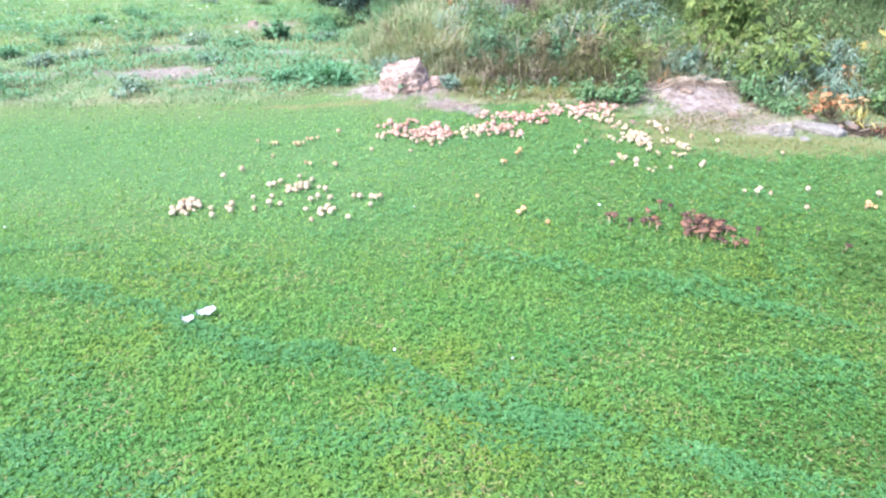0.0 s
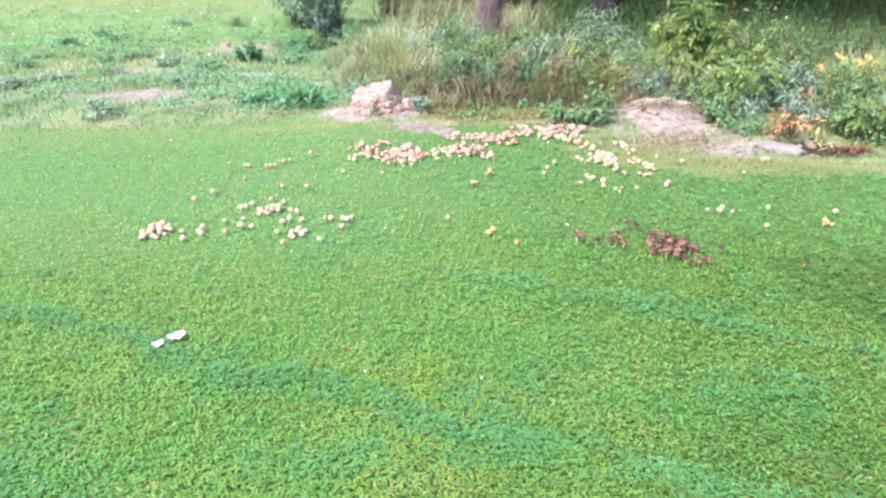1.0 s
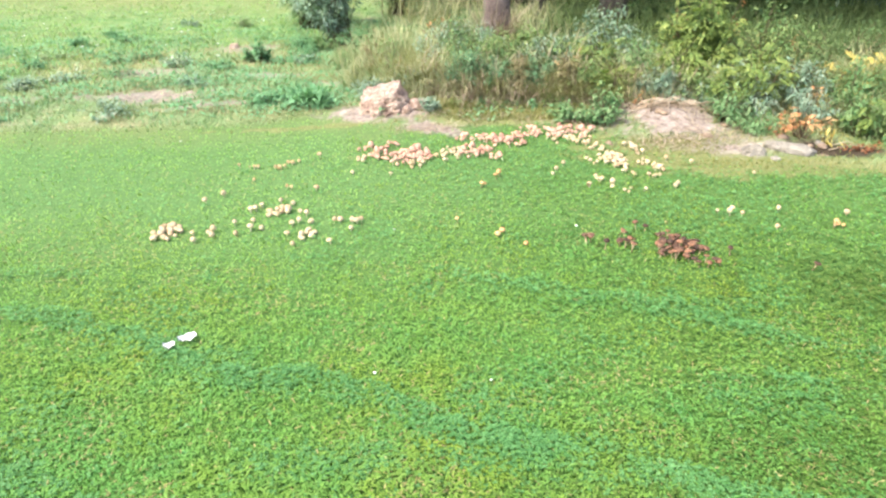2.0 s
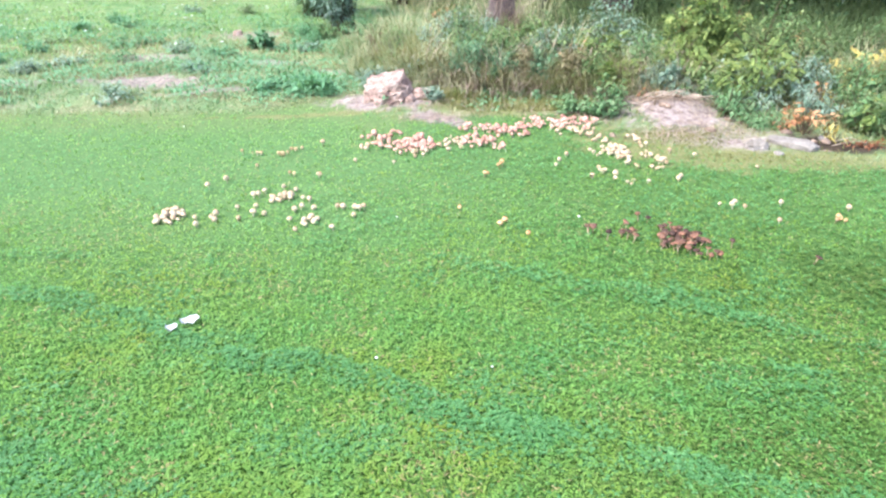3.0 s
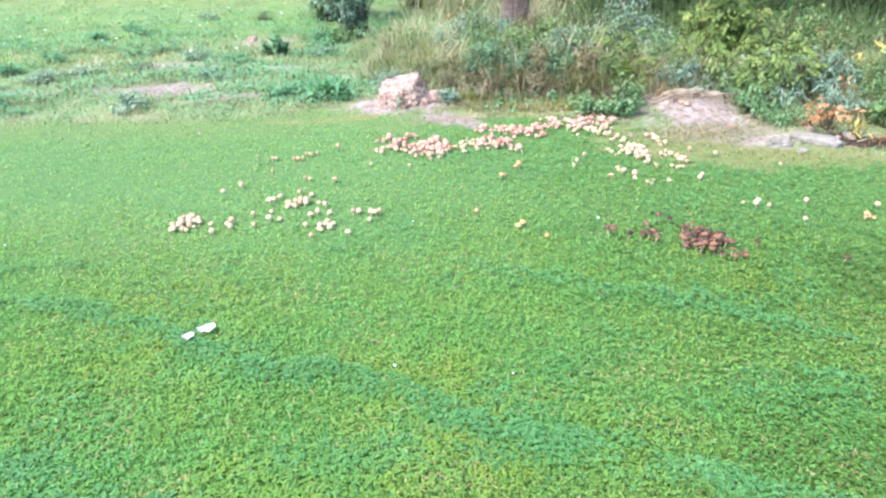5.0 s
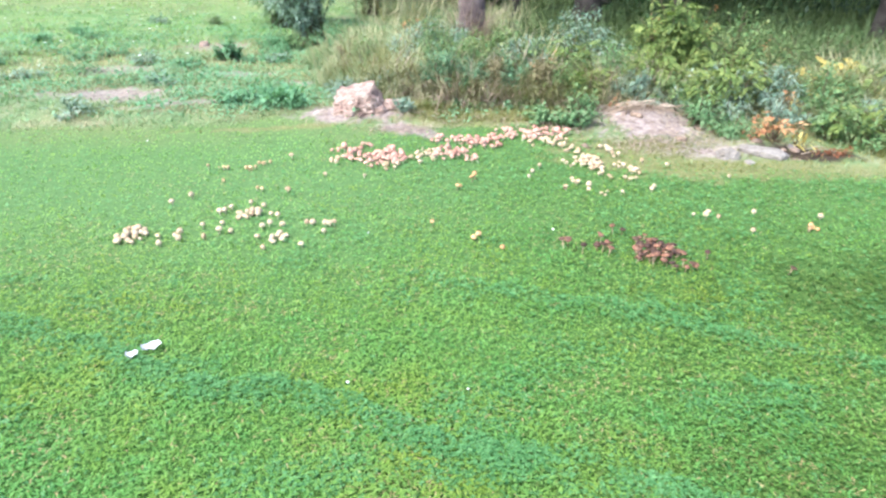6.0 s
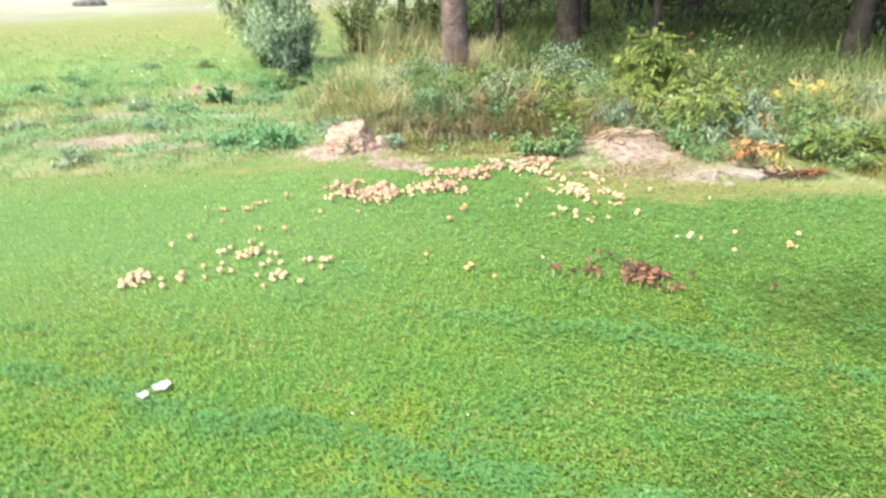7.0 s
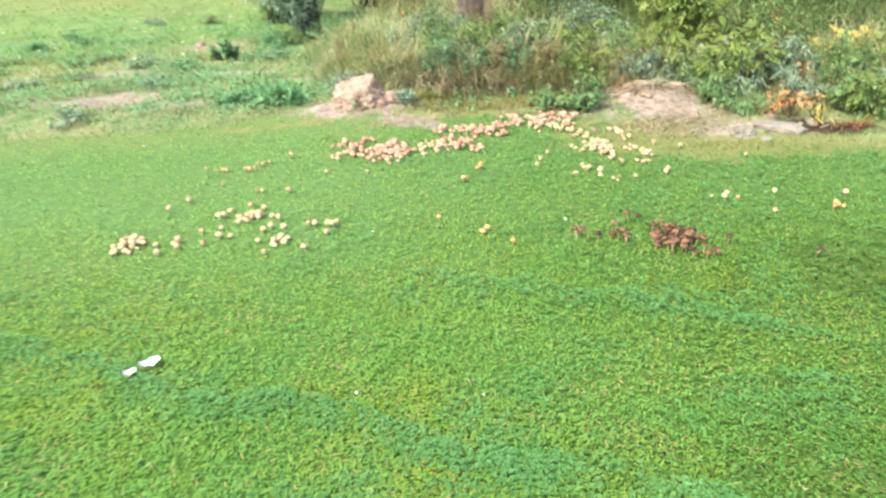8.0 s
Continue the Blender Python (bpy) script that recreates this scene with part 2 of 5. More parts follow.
# Near-black bark: shade missing from the trunks is put into the colour.
M_BARK = solid("shade_dark_bark", [(0.016, 0.013, 0.012), (0.038, 0.031, 0.028), (0.065, 0.056, 0.050)], 5.0, 30.0, 0.9, 1.0, 0.02)
M_BIRCH = solid("birch_bark", [(0.10, 0.09, 0.085), (0.62, 0.60, 0.57), (0.78, 0.76, 0.73)], 7.0, 30.0, 0.75, 0.4, 0.006)
M_STEM = solid("shrub_stem", [(0.07, 0.05, 0.03), (0.16, 0.11, 0.07)], 12.0, 60.0, 0.85, 0.5, 0.003)
M_TWIG = solid("bleached_twig", [(0.26, 0.20, 0.15), (0.45, 0.37, 0.30)], 15.0, 90.0, 0.8, 0.5, 0.002)
M_BOULDER = solid("pink_rock", [(0.22, 0.13, 0.11), (0.45, 0.315, 0.265), (0.58, 0.46, 0.40)], 13.0, 48.0, 0.88, 1.0, 0.03)
M_STONE = solid("pale_stone", [(0.165, 0.142, 0.125), (0.225, 0.197, 0.175), (0.28, 0.25, 0.225)], 9.0, 45.0, 0.92, 0.9, 0.012, 0.1, each=0.12)
M_FIELD_ROCK = solid("field_rock", [(0.05, 0.05, 0.052), (0.10, 0.10, 0.105), (0.15, 0.15, 0.155)], 3.0, 14.0, 0.9, 0.8, 0.03)
M_WHITE_STONE = solid("whitish_stone", [(0.17, 0.158, 0.15), (0.28, 0.262, 0.25), (0.36, 0.343, 0.33)], 10.0, 60.0, 0.85, 0.8, 0.008)
M_CLOD = solid("soil_clod", [(0.16, 0.11, 0.08), (0.30, 0.22, 0.17)], 20.0, 90.0, 0.95, 0.8, 0.006, each=0.2)
M_PAPER = solid("white_paper", [(0.50, 0.49, 0.51), (0.62, 0.61, 0.62)], 25.0, 120.0, 0.7, 0.2, 0.002)
M_PETAL = solid("white_petal", [(0.75, 0.75, 0.72), (0.85, 0.85, 0.82)], 60.0, 200.0, 0.6, 0.1, 0.001)
M_PINK_CAP = cap_material("pink_tan_cap", (0.475, 0.285, 0.23), (0.335, 0.155, 0.11), [(0.66, 0.58, 0.55), (1.0, 1.0, 1.0), (1.12, 1.20, 1.18)])
M_CREAM_CAP = cap_material("cream_cap", (0.47, 0.375, 0.265), (0.37, 0.24, 0.14), [(0.8, 0.74, 0.68), (1.0, 1.0, 1.0), (1.10, 1.12, 1.12)])
M_BROWN_CAP = cap_material("brown_cap", (0.10, 0.056, 0.040), (0.045, 0.025, 0.02), [(0.45, 0.45, 0.5), (1.0, 1.0, 1.0), (2.3, 2.0, 1.75)])
M_ORANGE_CAP = cap_material("orange_cap", (0.54, 0.33, 0.17), (0.40, 0.19, 0.08), [(0.8, 0.75, 0.7), (1.0, 1.0, 1.0), (1.2, 1.25, 1.3)])
M_TAN_CAP = cap_material("tan_cap", (0.46, 0.34, 0.20), (0.36, 0.23, 0.12), [(0.8, 0.76, 0.7), (1.0, 1.0, 1.0), (1.1, 1.1, 1.05)])
M_BLOSSOM = solid("yellow_blossom", [(0.70, 0.50, 0.02), (0.80, 0.62, 0.05)], 60.0, 200.0, 0.6, 0.1, 0.001)
M_STEM_PALE = solid("pale_mushroom_stem", [(0.52, 0.42, 0.32), (0.70, 0.60, 0.48)], 40.0, 200.0, 0.7, 0.3, 0.001)
M_STEM_BROWN = solid("brown_mushroom_stem", [(0.30, 0.20, 0.13), (0.50, 0.37, 0.25)], 40.0, 200.0, 0.7, 0.3, 0.001)
M_GILLS = solid("mushroom_gills", [(0.30, 0.20, 0.14), (0.42, 0.30, 0.22)], 60.0, 200.0, 0.8, 0.4, 0.001)


# ---- building helpers ----
def hashed(ix, iy, seed):
    h = (ix * 374761393 + iy * 668265263 + seed * 974634777) & 0xFFFFFFFF
    h = ((h ^ (h >> 13)) * 1274126177) & 0xFFFFFFFF
    return ((h ^ (h >> 16)) & 0xFFFF) / 65535.0


def soft_noise(x, y, size, seed=1):
    """Smooth noise from 0 to 1 over the plan, with patches of the given size."""
    x, y = np.asarray(x, float) / size, np.asarray(y, float) / size
    ix, iy = np.floor(x).astype(np.int64), np.floor(y).astype(np.int64)
    fx, fy = x - ix, y - iy
    fx, fy = fx * fx * (3 - 2 * fx), fy * fy * (3 - 2 * fy)
    return (hashed(ix, iy, seed) * (1 - fx) + hashed(ix + 1, iy, seed) * fx) * (1 - fy) + (hashed(ix, iy + 1, seed) * (1 - fx) + hashed(ix + 1, iy + 1, seed) * fx) * fy


def step(a_, b_, v):
    u = np.clip((np.asarray(v, float) - a_) / (b_ - a_), 0, 1)
    return u * u * (3 - 2 * u)


def blob(x, y, cx, cy, rx, ry, turn=0.0, seed=3, rag=0.5):
    """1 inside a ragged ellipse, 0 outside."""
    c, s = math.cos(radians(turn)), math.sin(radians(turn))
    u, v = ((x - cx) * c + (y - cy) * s) / rx, (-(x - cx) * s + (y - cy) * c) / ry
    r = np.sqrt(u * u + v * v) + rag * (soft_noise(x, y, 0.12, seed) - 0.5) + rag * (soft_noise(x, y, 0.045, seed + 1) - 0.5)
    return 1 - step(0.75, 1.15, r)


EDGE_X = (-40, -8, -3.74, -2.8, -1.8, -1.37, -0.91, -0.5, 0.1, 0.56, 1.05, 1.47, 1.65, 1.91, 2.23, 3.0, 3.84, 6, 40)
EDGE_Y = (3.0, 5.2, 5.55, 5.66, 5.63, 5.7, 5.87, 5.62, 5.4, 5.5, 5.58, 5.33, 5.15, 4.75, 4.48, 4.36, 4.07, 3.6, 1.0)


def past_edge(x, y):
    """Metres beyond the mown lawn's far edge."""
    return y - np.interp(x, EDGE_X, EDGE_Y) + 0.10 * (soft_noise(x, y, 0.25, 5) - 0.5) + 0.30 * (soft_noise(x, y, 0.8, 6) - 0.5) * step(0.3, -0.6, x)


def height(x, y):
    x, y = np.asarray(x, float), np.asarray(y, float)
    z = 0.012 * (soft_noise(x, y, 0.6, 11) - 0.5) + 0.006 * (soft_noise(x, y, 0.15, 12) - 0.5)
    rough = step(0.0, 0.5, y - np.interp(x, EDGE_X, EDGE_Y)) * (1 - step(14, 20, y))
    z = z + rough * (0.05 * (soft_noise(x, y, 0.5, 13) - 0.4) + 0.03 * (soft_noise(x, y, 0.2, 14) - 0.5))
    z = z + 0.05 * np.exp(-(((x + 0.3) / 0.5) ** 2 + ((y - 6.0) / 0.3) ** 2))
    z = z + 0.085 * np.exp(-(((x - 2.14) / 0.42) ** 4 + ((y - 5.72) / 0.22) ** 2)) * (0.55 + 0.6 * soft_noise(x, y, 0.14, 15) + 0.3 * soft_noise(x, y, 0.05, 16))
    z = z + 0.05 * np.exp(-(((x - 2.75) / 0.3) ** 2 + ((y - 4.95) / 0.2) ** 2))
    z = z - 0.06 * np.exp(-(((x - 3.0) / 0.16) ** 2 + ((y - 4.78) / 0.08) ** 2))
    return z


def zones(x, y):
    x, y = np.asarray(x, float), np.asarray(y, float)
    p = past_edge(x, y)
    z = {"meadow": step(-0.12, 0.22, p)}
    z["sward"] = step(8.5, 11.0, y - 0.3 * x + 2.0 * (soft_noise(x, y, 1.2, 19) - 0.5)) * step(-0.6, -1.4, x)
    # Far lawn ground paled, most at the left: glare put into the colour.
    z["glare_pale"] = step(1.9, 4.2, y) * (1 - 0.5 * step(-0.9, 1.4, x)) * (1 - z["meadow"])
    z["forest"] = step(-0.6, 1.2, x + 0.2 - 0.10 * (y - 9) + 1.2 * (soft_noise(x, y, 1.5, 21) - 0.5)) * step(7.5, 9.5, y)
    far = y + 0.10 * (x + 5) + 2.0 * (soft_noise(x, y, 2.0, 22) - 0.5)
    z["field"] = step(17.0, 27.0, far) * (1 - 0.85 * step(-0.35, -0.12, x / np.maximum(y, 1) - 0.0)) * (1 - 0.4 * z["forest"])
    z["track"] = step(0.0, 1.0, 1.6 - np.abs(y - 24 - 0.30 * (x + 5))) * step(-0.5, 0.5, 0.5 - z["forest"])
    z["dry"] = 0.85 * np.clip(blob(x, y, 1.9, 4.75, 0.75, 0.38, -25, 31) + 0.8 * blob(x, y, 2.75, 4.45, 1.0, 0.22, -8, 33) + blob(x, y, 0.7, 5.9, 1.0, 0.30, -4, 35)
                              + blob(x, y, -1.0, 5.6, 0.7, 0.06, 8, 36) + blob(x, y, -1.1, 7.6, 0.5, 0.25, 0, 37) + blob(x, y, -3.4, 7.3, 0.8, 0.5, 10, 38) + blob(x, y, -2.3, 9.2, 0.9, 0.4, 0, 39) + 0.8 * blob(x, y, -2.1, 7.1, 0.5, 0.3, 10, 34, 0.9) + 0.8 * blob(x, y, -3.2, 8.4, 0.9, 0.5, 0, 32, 0.9) + 0.7 * blob(x, y, -1.4, 8.6, 0.5, 0.4, 0, 30, 0.9) + 0.8 * step(11.5, 16.0, y + 0.10 * (x + 5) + 3.0 * (soft_noise(x, y, 1.0, 86) - 0.5)) * step(-0.6, -1.4, x) * (1 - z["field"]) + 0.7 * step(0.48, 0.68, soft_noise(x, y, 0.7, 85)) * step(0.1, 0.4, p) * (1 - step(9.5, 12.0, y)) * step(-0.3, -0.8, x) + 0.5 * step(-0.75, 0.0, p) * (1 - step(0.1, 0.4, p)) * (1 - step(-0.6, 0.2, x)) * (0.3 + 0.9 * soft_noise(x, y, 0.4, 29)), 0, 1)
    z["soil"] = np.clip(blob(x, y, -0.35, 5.92, 0.52, 0.22, 0, 41) + blob(x, y, 0.08, 5.52, 0.30, 0.12, -30, 43) + 0.9 * blob(x, y, -2.75, 6.8, 0.65, 0.28, 0, 45, 0.9)
                        + 0.7 * blob(x, y, -2.1, 6.35, 0.4, 0.08, 10, 46) + 0.6 * blob(x, y, -3.1, 7.9, 0.5, 0.25, 0, 59) + 0.55 * blob(x, y, -4.2, 6.7, 0.5, 0.15, 0, 60) + 0.75 * blob(x, y, -1.7, 7.7, 0.4, 0.15, 0, 68) + 0.5 * blob(x, y, -2.4, 9.4, 0.5, 0.25, 0, 69) + blob(x, y, 2.12, 5.66, 0.48, 0.40, 0, 47, 0.9) + 0.2 * blob(x, y, 1.98, 5.1, 0.40, 0.24, -30, 49, 1.2)
                        + 0.25 * blob(x, y, 2.65, 4.84, 0.34, 0.12, -8, 51, 0.9) + 0.8 * blob(x, y, -0.75, 7.3, 0.45, 0.2, 0, 52) + 0.45 * blob(x, y, 2.3, 4.88, 0.35, 0.15, -20, 53, 1.0) + 0.5 * blob(x, y, 2.35, 5.15, 0.40, 0.24, -35, 54, 1.0), 0, 1)
    # First blob is dug soil; the others paint hollow shade.
    z["soil_hollow_shade"] = np.clip(blob(x, y, 3.14, 4.80, 0.40, 0.17, -15, 55) + 0.3 * blob(x, y, 0.9, 6.42, 0.9, 0.17, 0, 57) + 0.8 * blob(x, y, 1.85, 6.15, 0.5, 0.12, 0, 56) + 0.75 * blob(x, y, 2.2, 5.98, 0.38, 0.09, 0, 62, 0.9) + 0.7 * blob(x, y, 2.6, 5.9, 0.8, 0.12, -10, 58), 0, 1)
    return z


def tri_mesh(name, verts, tris, material, smooth=False):
    me = bpy.data.meshes.new(name)
    me.from_pydata(np.asarray(verts, float).reshape(-1, 3), [], np.asarray(tris, int).reshape(-1, 3))
    me.materials.append(material)
    if smooth:
        me.polygons.foreach_set("use_smooth", np.ones(len(me.polygons), bool))
    me.update()
    return me


def scatter(shape, places, yaw, lean, size, wide=None):
    """Copies of a small shape (verts, tris) at many places, joined: arrays of corners and triangles."""
    v, f = (np.asarray(s_) for s_ in shape)
    n = len(places)
    size = np.broadcast_to(size, n)
    wide = size if wide is None else np.broadcast_to(wide, n)
    p = v[None] * np.stack([wide, size, size], -1)[:, None]
    cl, sl = np.cos(lean)[:, None], np.sin(lean)[:, None]
    y_, z_ = p[..., 1] * cl + p[..., 2] * sl, -p[..., 1] * sl + p[..., 2] * cl
    cy, sy = np.cos(yaw)[:, None], np.sin(yaw)[:, None]
    out = np.stack([p[..., 0] * cy - y_ * sy, p[..., 0] * sy + y_ * cy, z_], -1) + places[:, None]
    tris = f[None] + (np.arange(n) * len(v))[:, None, None]
    return out.reshape(-1, 3), tris.reshape(-1, 3)


def joined(pieces):
    vs, fs, at = [], [], 0
    for v, f in pieces:
        vs.append(v)
        fs.append(f + at)
        at += len(v)
    return np.concatenate(vs), np.concatenate(fs)


def stuff(name, pieces, material, label, category):
    v, f = joined(pieces)
    return tagged(new(name, tri_mesh(name, v, f, material)), label, category, kind="stuff")


def part(name, mesh, parent, label=""):
    ob = new(name, mesh)
    ob.parent = parent
    return tagged(ob, label)


def empty(name, place=(0, 0, 0)):
    ob = new(name)
    ob.empty_display_size = 0.1
    ob.location = place
    return ob


BLADE = ([(-0.5, 0, 0), (0.5, 0, 0), (-0.38, 0.12, 0.6), (0.38, 0.12, 0.6), (0, 0.42, 1)], [(0, 1, 3), (0, 3, 2), (2, 3, 4)])
LEAF = ([(0, 0, 0), (-0.28, 0.45, 0.07), (0, 1, -0.05), (0.28, 0.45, 0.07), (0, 0.5, 0)], [(0, 4, 1), (1, 4, 2), (0, 3, 4), (4, 3, 2)])
TUFT = ([(0, 0, 0), (-0.4, 0.5, 0.05), (0, 1, -0.1), (0.4, 0.5, 0.05)], [(0, 3, 1), (1, 3, 2)])
SLIM_LEAF = ([(0, 0, 0), (-0.13, 0.45, 0.03), (0, 1, -0.08), (0.13, 0.45, 0.03)], [(0, 3, 1), (1, 3, 2)])


def trefoil():
    v, f = [], []
    for k in range(3):
        a_ = k * 2.094
        c, s = math.cos(a_), math.sin(a_)
        n = len(v)
        for px, py, pz in ((0, 0.05, 0), (-0.46, 0.62, 0.10), (0, 0.95, 0.04), (0.46, 0.62, 0.10)):
            v.append((px * c - py * s, px * s + py * c, pz))
        f += [(n, n + 3, n + 1), (n + 1, n + 3, n + 2)]
    return v, f


def pinnate(pairs=5):
    """A feather leaf along +y."""
    v, f = [], []
    for k in range(pairs * 2 + 1):
        side = 0 if k == pairs * 2 else (-1 if k % 2 else 1)
        y0 = 0.22 + 0.14 * (k // 2)
        a_ = -side * 1.05
        c, s = math.cos(a_), math.sin(a_)
        n, l = len(v), 0.34 if side else 0.3
        for px, py, pz in ((0, 0, 0), (-0.075, l * 0.5, 0.02), (0, l, -0.03), (0.075, l * 0.5, 0.02)):
            v.append((px * c - py * s, y0 + px * s + py * c, pz - 0.12 * y0 * y0))
        f += [(n, n + 3, n + 1), (n + 1, n + 3, n + 2)]
    return v, f




def arched(steps=4):
    """A long blade that rises and bows over along +y."""
    v, f = [], []
    for k in range(steps + 1):
        t = k / steps
        w = 0.5 * (1 - 0.85 * t)
        v += [(-w, 0.85 * t**1.7, 1.15 * t - 0.62 * t**3), (w, 0.85 * t**1.7, 1.15 * t - 0.62 * t**3)]
    for k in range(steps):
        f += [(2 * k, 2 * k + 1, 2 * k + 3), (2 * k, 2 * k + 3, 2 * k + 2)]
    return v, f


CLOVER, FEATHER, ARCHED = trefoil(), pinnate(), arched()


def tube(points, radii, sides=6):
    """A tapered tube along points."""
    pts = np.asarray(points, float)
    v, f = [], []
    for k, (p, r) in enumerate(zip(pts, radii)):
        d = pts[min(k + 1, len(pts) - 1)] - pts[max(k - 1, 0)]
        d = d / (np.linalg.norm(d) + 1e-9)
        u = np.cross(d, (0.3, 0.9, 0.1) if abs(d[2]) > 0.5 else (0, 0, 1))
        u /= np.linalg.norm(u)
        w = np.cross(d, u)
        for j in range(sides):
            a_ = 2 * math.pi * j / sides
            v.append(p + r * (u * math.cos(a_) + w * math.sin(a_)))
    for k in range(len(pts) - 1):
        for j in range(sides):
            a_, b_ = k * sides + j, k * sides + (j + 1) % sides
            f += [(a_, b_, b_ + sides), (a_, b_ + sides, a_ + sides)]
    n = len(v)
    v += [pts[0], pts[-1]]
    for j in range(sides):
        f += [(n, (j + 1) % sides, j), (n + 1, n - sides + j, n - sides + (j + 1) % sides)]
    return np.array(v), np.array(f)


def lathe(profile, sides, wob=0.0, seed=0):
    r = np.random.default_rng(seed)
    w1, w2, p1, p2 = wob * r.random(), wob * r.random(), r.random() * 6, r.random() * 6
    v, f = [(0, 0, profile[0][1])], []
    for rad, z in profile[1:]:
        for j in range(sides):
            a_ = 2 * math.pi * j / sides
            k = 1 + w1 * math.sin(2 * a_ + p1) + w2 * math.sin(3 * a_ + p2)
            v.append((rad * k * math.cos(a_), rad * k * math.sin(a_), z + 0.25 * wob * rad * math.sin(2 * a_ + p2)))
    for j in range(sides):
        f.append((0, 1 + j, 1 + (j + 1) % sides))
    for k in range(len(profile) - 2):
        for j in range(sides):
            a_, b_ = 1 + k * sides + j, 1 + k * sides + (j + 1) % sides
            f += [(a_, a_ + sides, b_ + sides), (a_, b_ + sides, b_)]
    n = 1 + (len(profile) - 2) * sides
    v.append((0, 0, profile[-1][1]))
    for j in range(sides):
        f.append((len(v) - 1, n + (j + 1) % sides, n + j))
    return v, f


# ---- the ground: one sheet out to the horizon ----
def spaced(near0, near1, gap, far):
    mid = np.arange(near0, near1 + 1e-6, gap)
    up, at, g = [], near1, gap
    while at < far:
        g *= 1.22
        at += g
        up.append(at)
    down, at, g = [], near0, gap
    while at > -far:
        g *= 1.22
        at -= g
        down.append(at)
    return np.concatenate([down[::-1], mid, up])


def build_ground():
    xs, ys = spaced(-4.5, 5.5, 0.045, 1500), spaced(1.0, 8.5, 0.045, 1500)
    gx, gy = np.meshgrid(xs, ys)
    x, y = gx.ravel(), gy.ravel()
    v = np.stack([x, y, height(x, y)], -1)
    n, m = len(xs), len(ys)
    k = (np.arange(m - 1)[:, None] * n + np.arange(n - 1)[None]).ravel()
    f = np.concatenate([np.stack([k, k + 1, k + n + 1], -1), np.stack([k, k + n + 1, k + n], -1)])
    me = tri_mesh("ground", v, f, M_GROUND, True)
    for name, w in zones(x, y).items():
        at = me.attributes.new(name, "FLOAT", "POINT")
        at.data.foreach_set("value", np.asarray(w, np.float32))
    return tagged(new("ground", me), "mown lawn running into rough meadow and woodland floor", "ground", kind="structure")


build_ground()


# ---- lawn: grass blades and clover ----
def spread(n, x0, x1, y0, y1, power):
    """Random places in a stretch of the plan, thinning with y."""
    u = rng.random(n)
    y = (y0 ** (1 - power) + u * (y1 ** (1 - power) - y0 ** (1 - power))) ** (1 / (1 - power))
    return x0 + (x1 - x0) * rng.random(n), y


def wedge(x, y, slack=0.5):
    """The stretch of close turf that opens out from the near end, with a ragged rim."""
    rim = 0.35 * (soft_noise(x, y, 0.4, 55) - 0.5) + 0.35 * (soft_noise(x, y, 0.05, 56) - 0.5)
    return (np.abs(x - 0.13 * y) < 0.86 * y + slack + rim) & (y > 1.2 + 0.6 * rim)


CLOVER_BAND = ((-3.4, 3.05), (-2.01, 2.71), (-1.61, 2.58), (-1.19, 2.42), (-0.82, 2.27), (-0.42, 2.09), (-0.14, 1.98), (0.28, 1.80), (0.55, 1.69), (1.07, 1.51), (1.6, 1.33), (2.2, 1.15))
CLOVER_BAND_2 = ((0.0, 3.02), (0.46, 2.87), (0.83, 2.71), (1.14, 2.61), (1.49, 2.43), (1.73, 2.29), (2.1, 2.05))


def clover_band(x, y):
    """The bluish clover streaks across the lawn."""
    a_ = np.interp(x, *zip(*CLOVER_BAND)) + 0.13 * (soft_noise(x, y, 0.35, 70) - 0.5) + 0.09 * (soft_noise(x, y, 0.09, 71) - 0.5)
    b_ = np.interp(x, *zip(*CLOVER_BAND_2)) + 0.10 * (soft_noise(x, y, 0.3, 77) - 0.5) + 0.09 * (soft_noise(x, y, 0.09, 72) - 0.5)
    da, db = a_ - y, b_ - y
    band = step(-0.055, -0.01, da) * np.exp(-(np.maximum(da, 0) / (0.105 - 0.06 * step(0.4, 1.1, x))) ** 2) * (1 - 0.3 * step(0.6, 1.2, x)) + 0.9 * step(-0.055, -0.01, db) * np.exp(-(np.maximum(db, 0) / 0.10) ** 2) * step(-0.1, 0.25, x)
    band = band * np.clip(1.5 * soft_noise(x, y, 0.22, 65) + 0.9 * soft_noise(x, y, 0.07, 79) - 0.2, 0.22, 1.1)
    band = band + 0.4 * blob(x, y, -1.32, 1.52, 0.38, 0.13, -12, 23, 0.9) + 0.6 * blob(x, y, -2.1, 3.0, 0.5, 0.08, 0, 25, 0.8)
    band = band + 0.7 * blob(x, y, 1.48, 2.02, 0.12, 0.025, -20, 26, 0.5) + 0.35 * step(0.62, 0.8, soft_noise(x, y, 0.28, 66))
    far = (0.25 + 0.45 * step(0.42, 0.7, soft_noise(x, y, 0.5, 67))) * step(2.6, 3.8, y)
    far = far + 0.35 * step(3.7, 4.0, y) * (1 - step(4.5, 4.9, y)) * step(0.8, -0.4, x) - 0.3 * blob(x, y, -2.2, 3.45, 1.3, 0.42, 0, 27, 0.6)
    return np.clip(band + np.maximum(far, 0), 0, 1)


def straw_strip(x, y):
    """The yellowed strip beside the clover streak."""
    a_ = np.interp(x, *zip(*CLOVER_BAND))
    return np.exp(-((y - a_ - 0.17) / 0.07) ** 2) * step(0.35, 0.65, soft_noise(x, y, 0.16, 87)) * step(-0.6, 0.1, x)


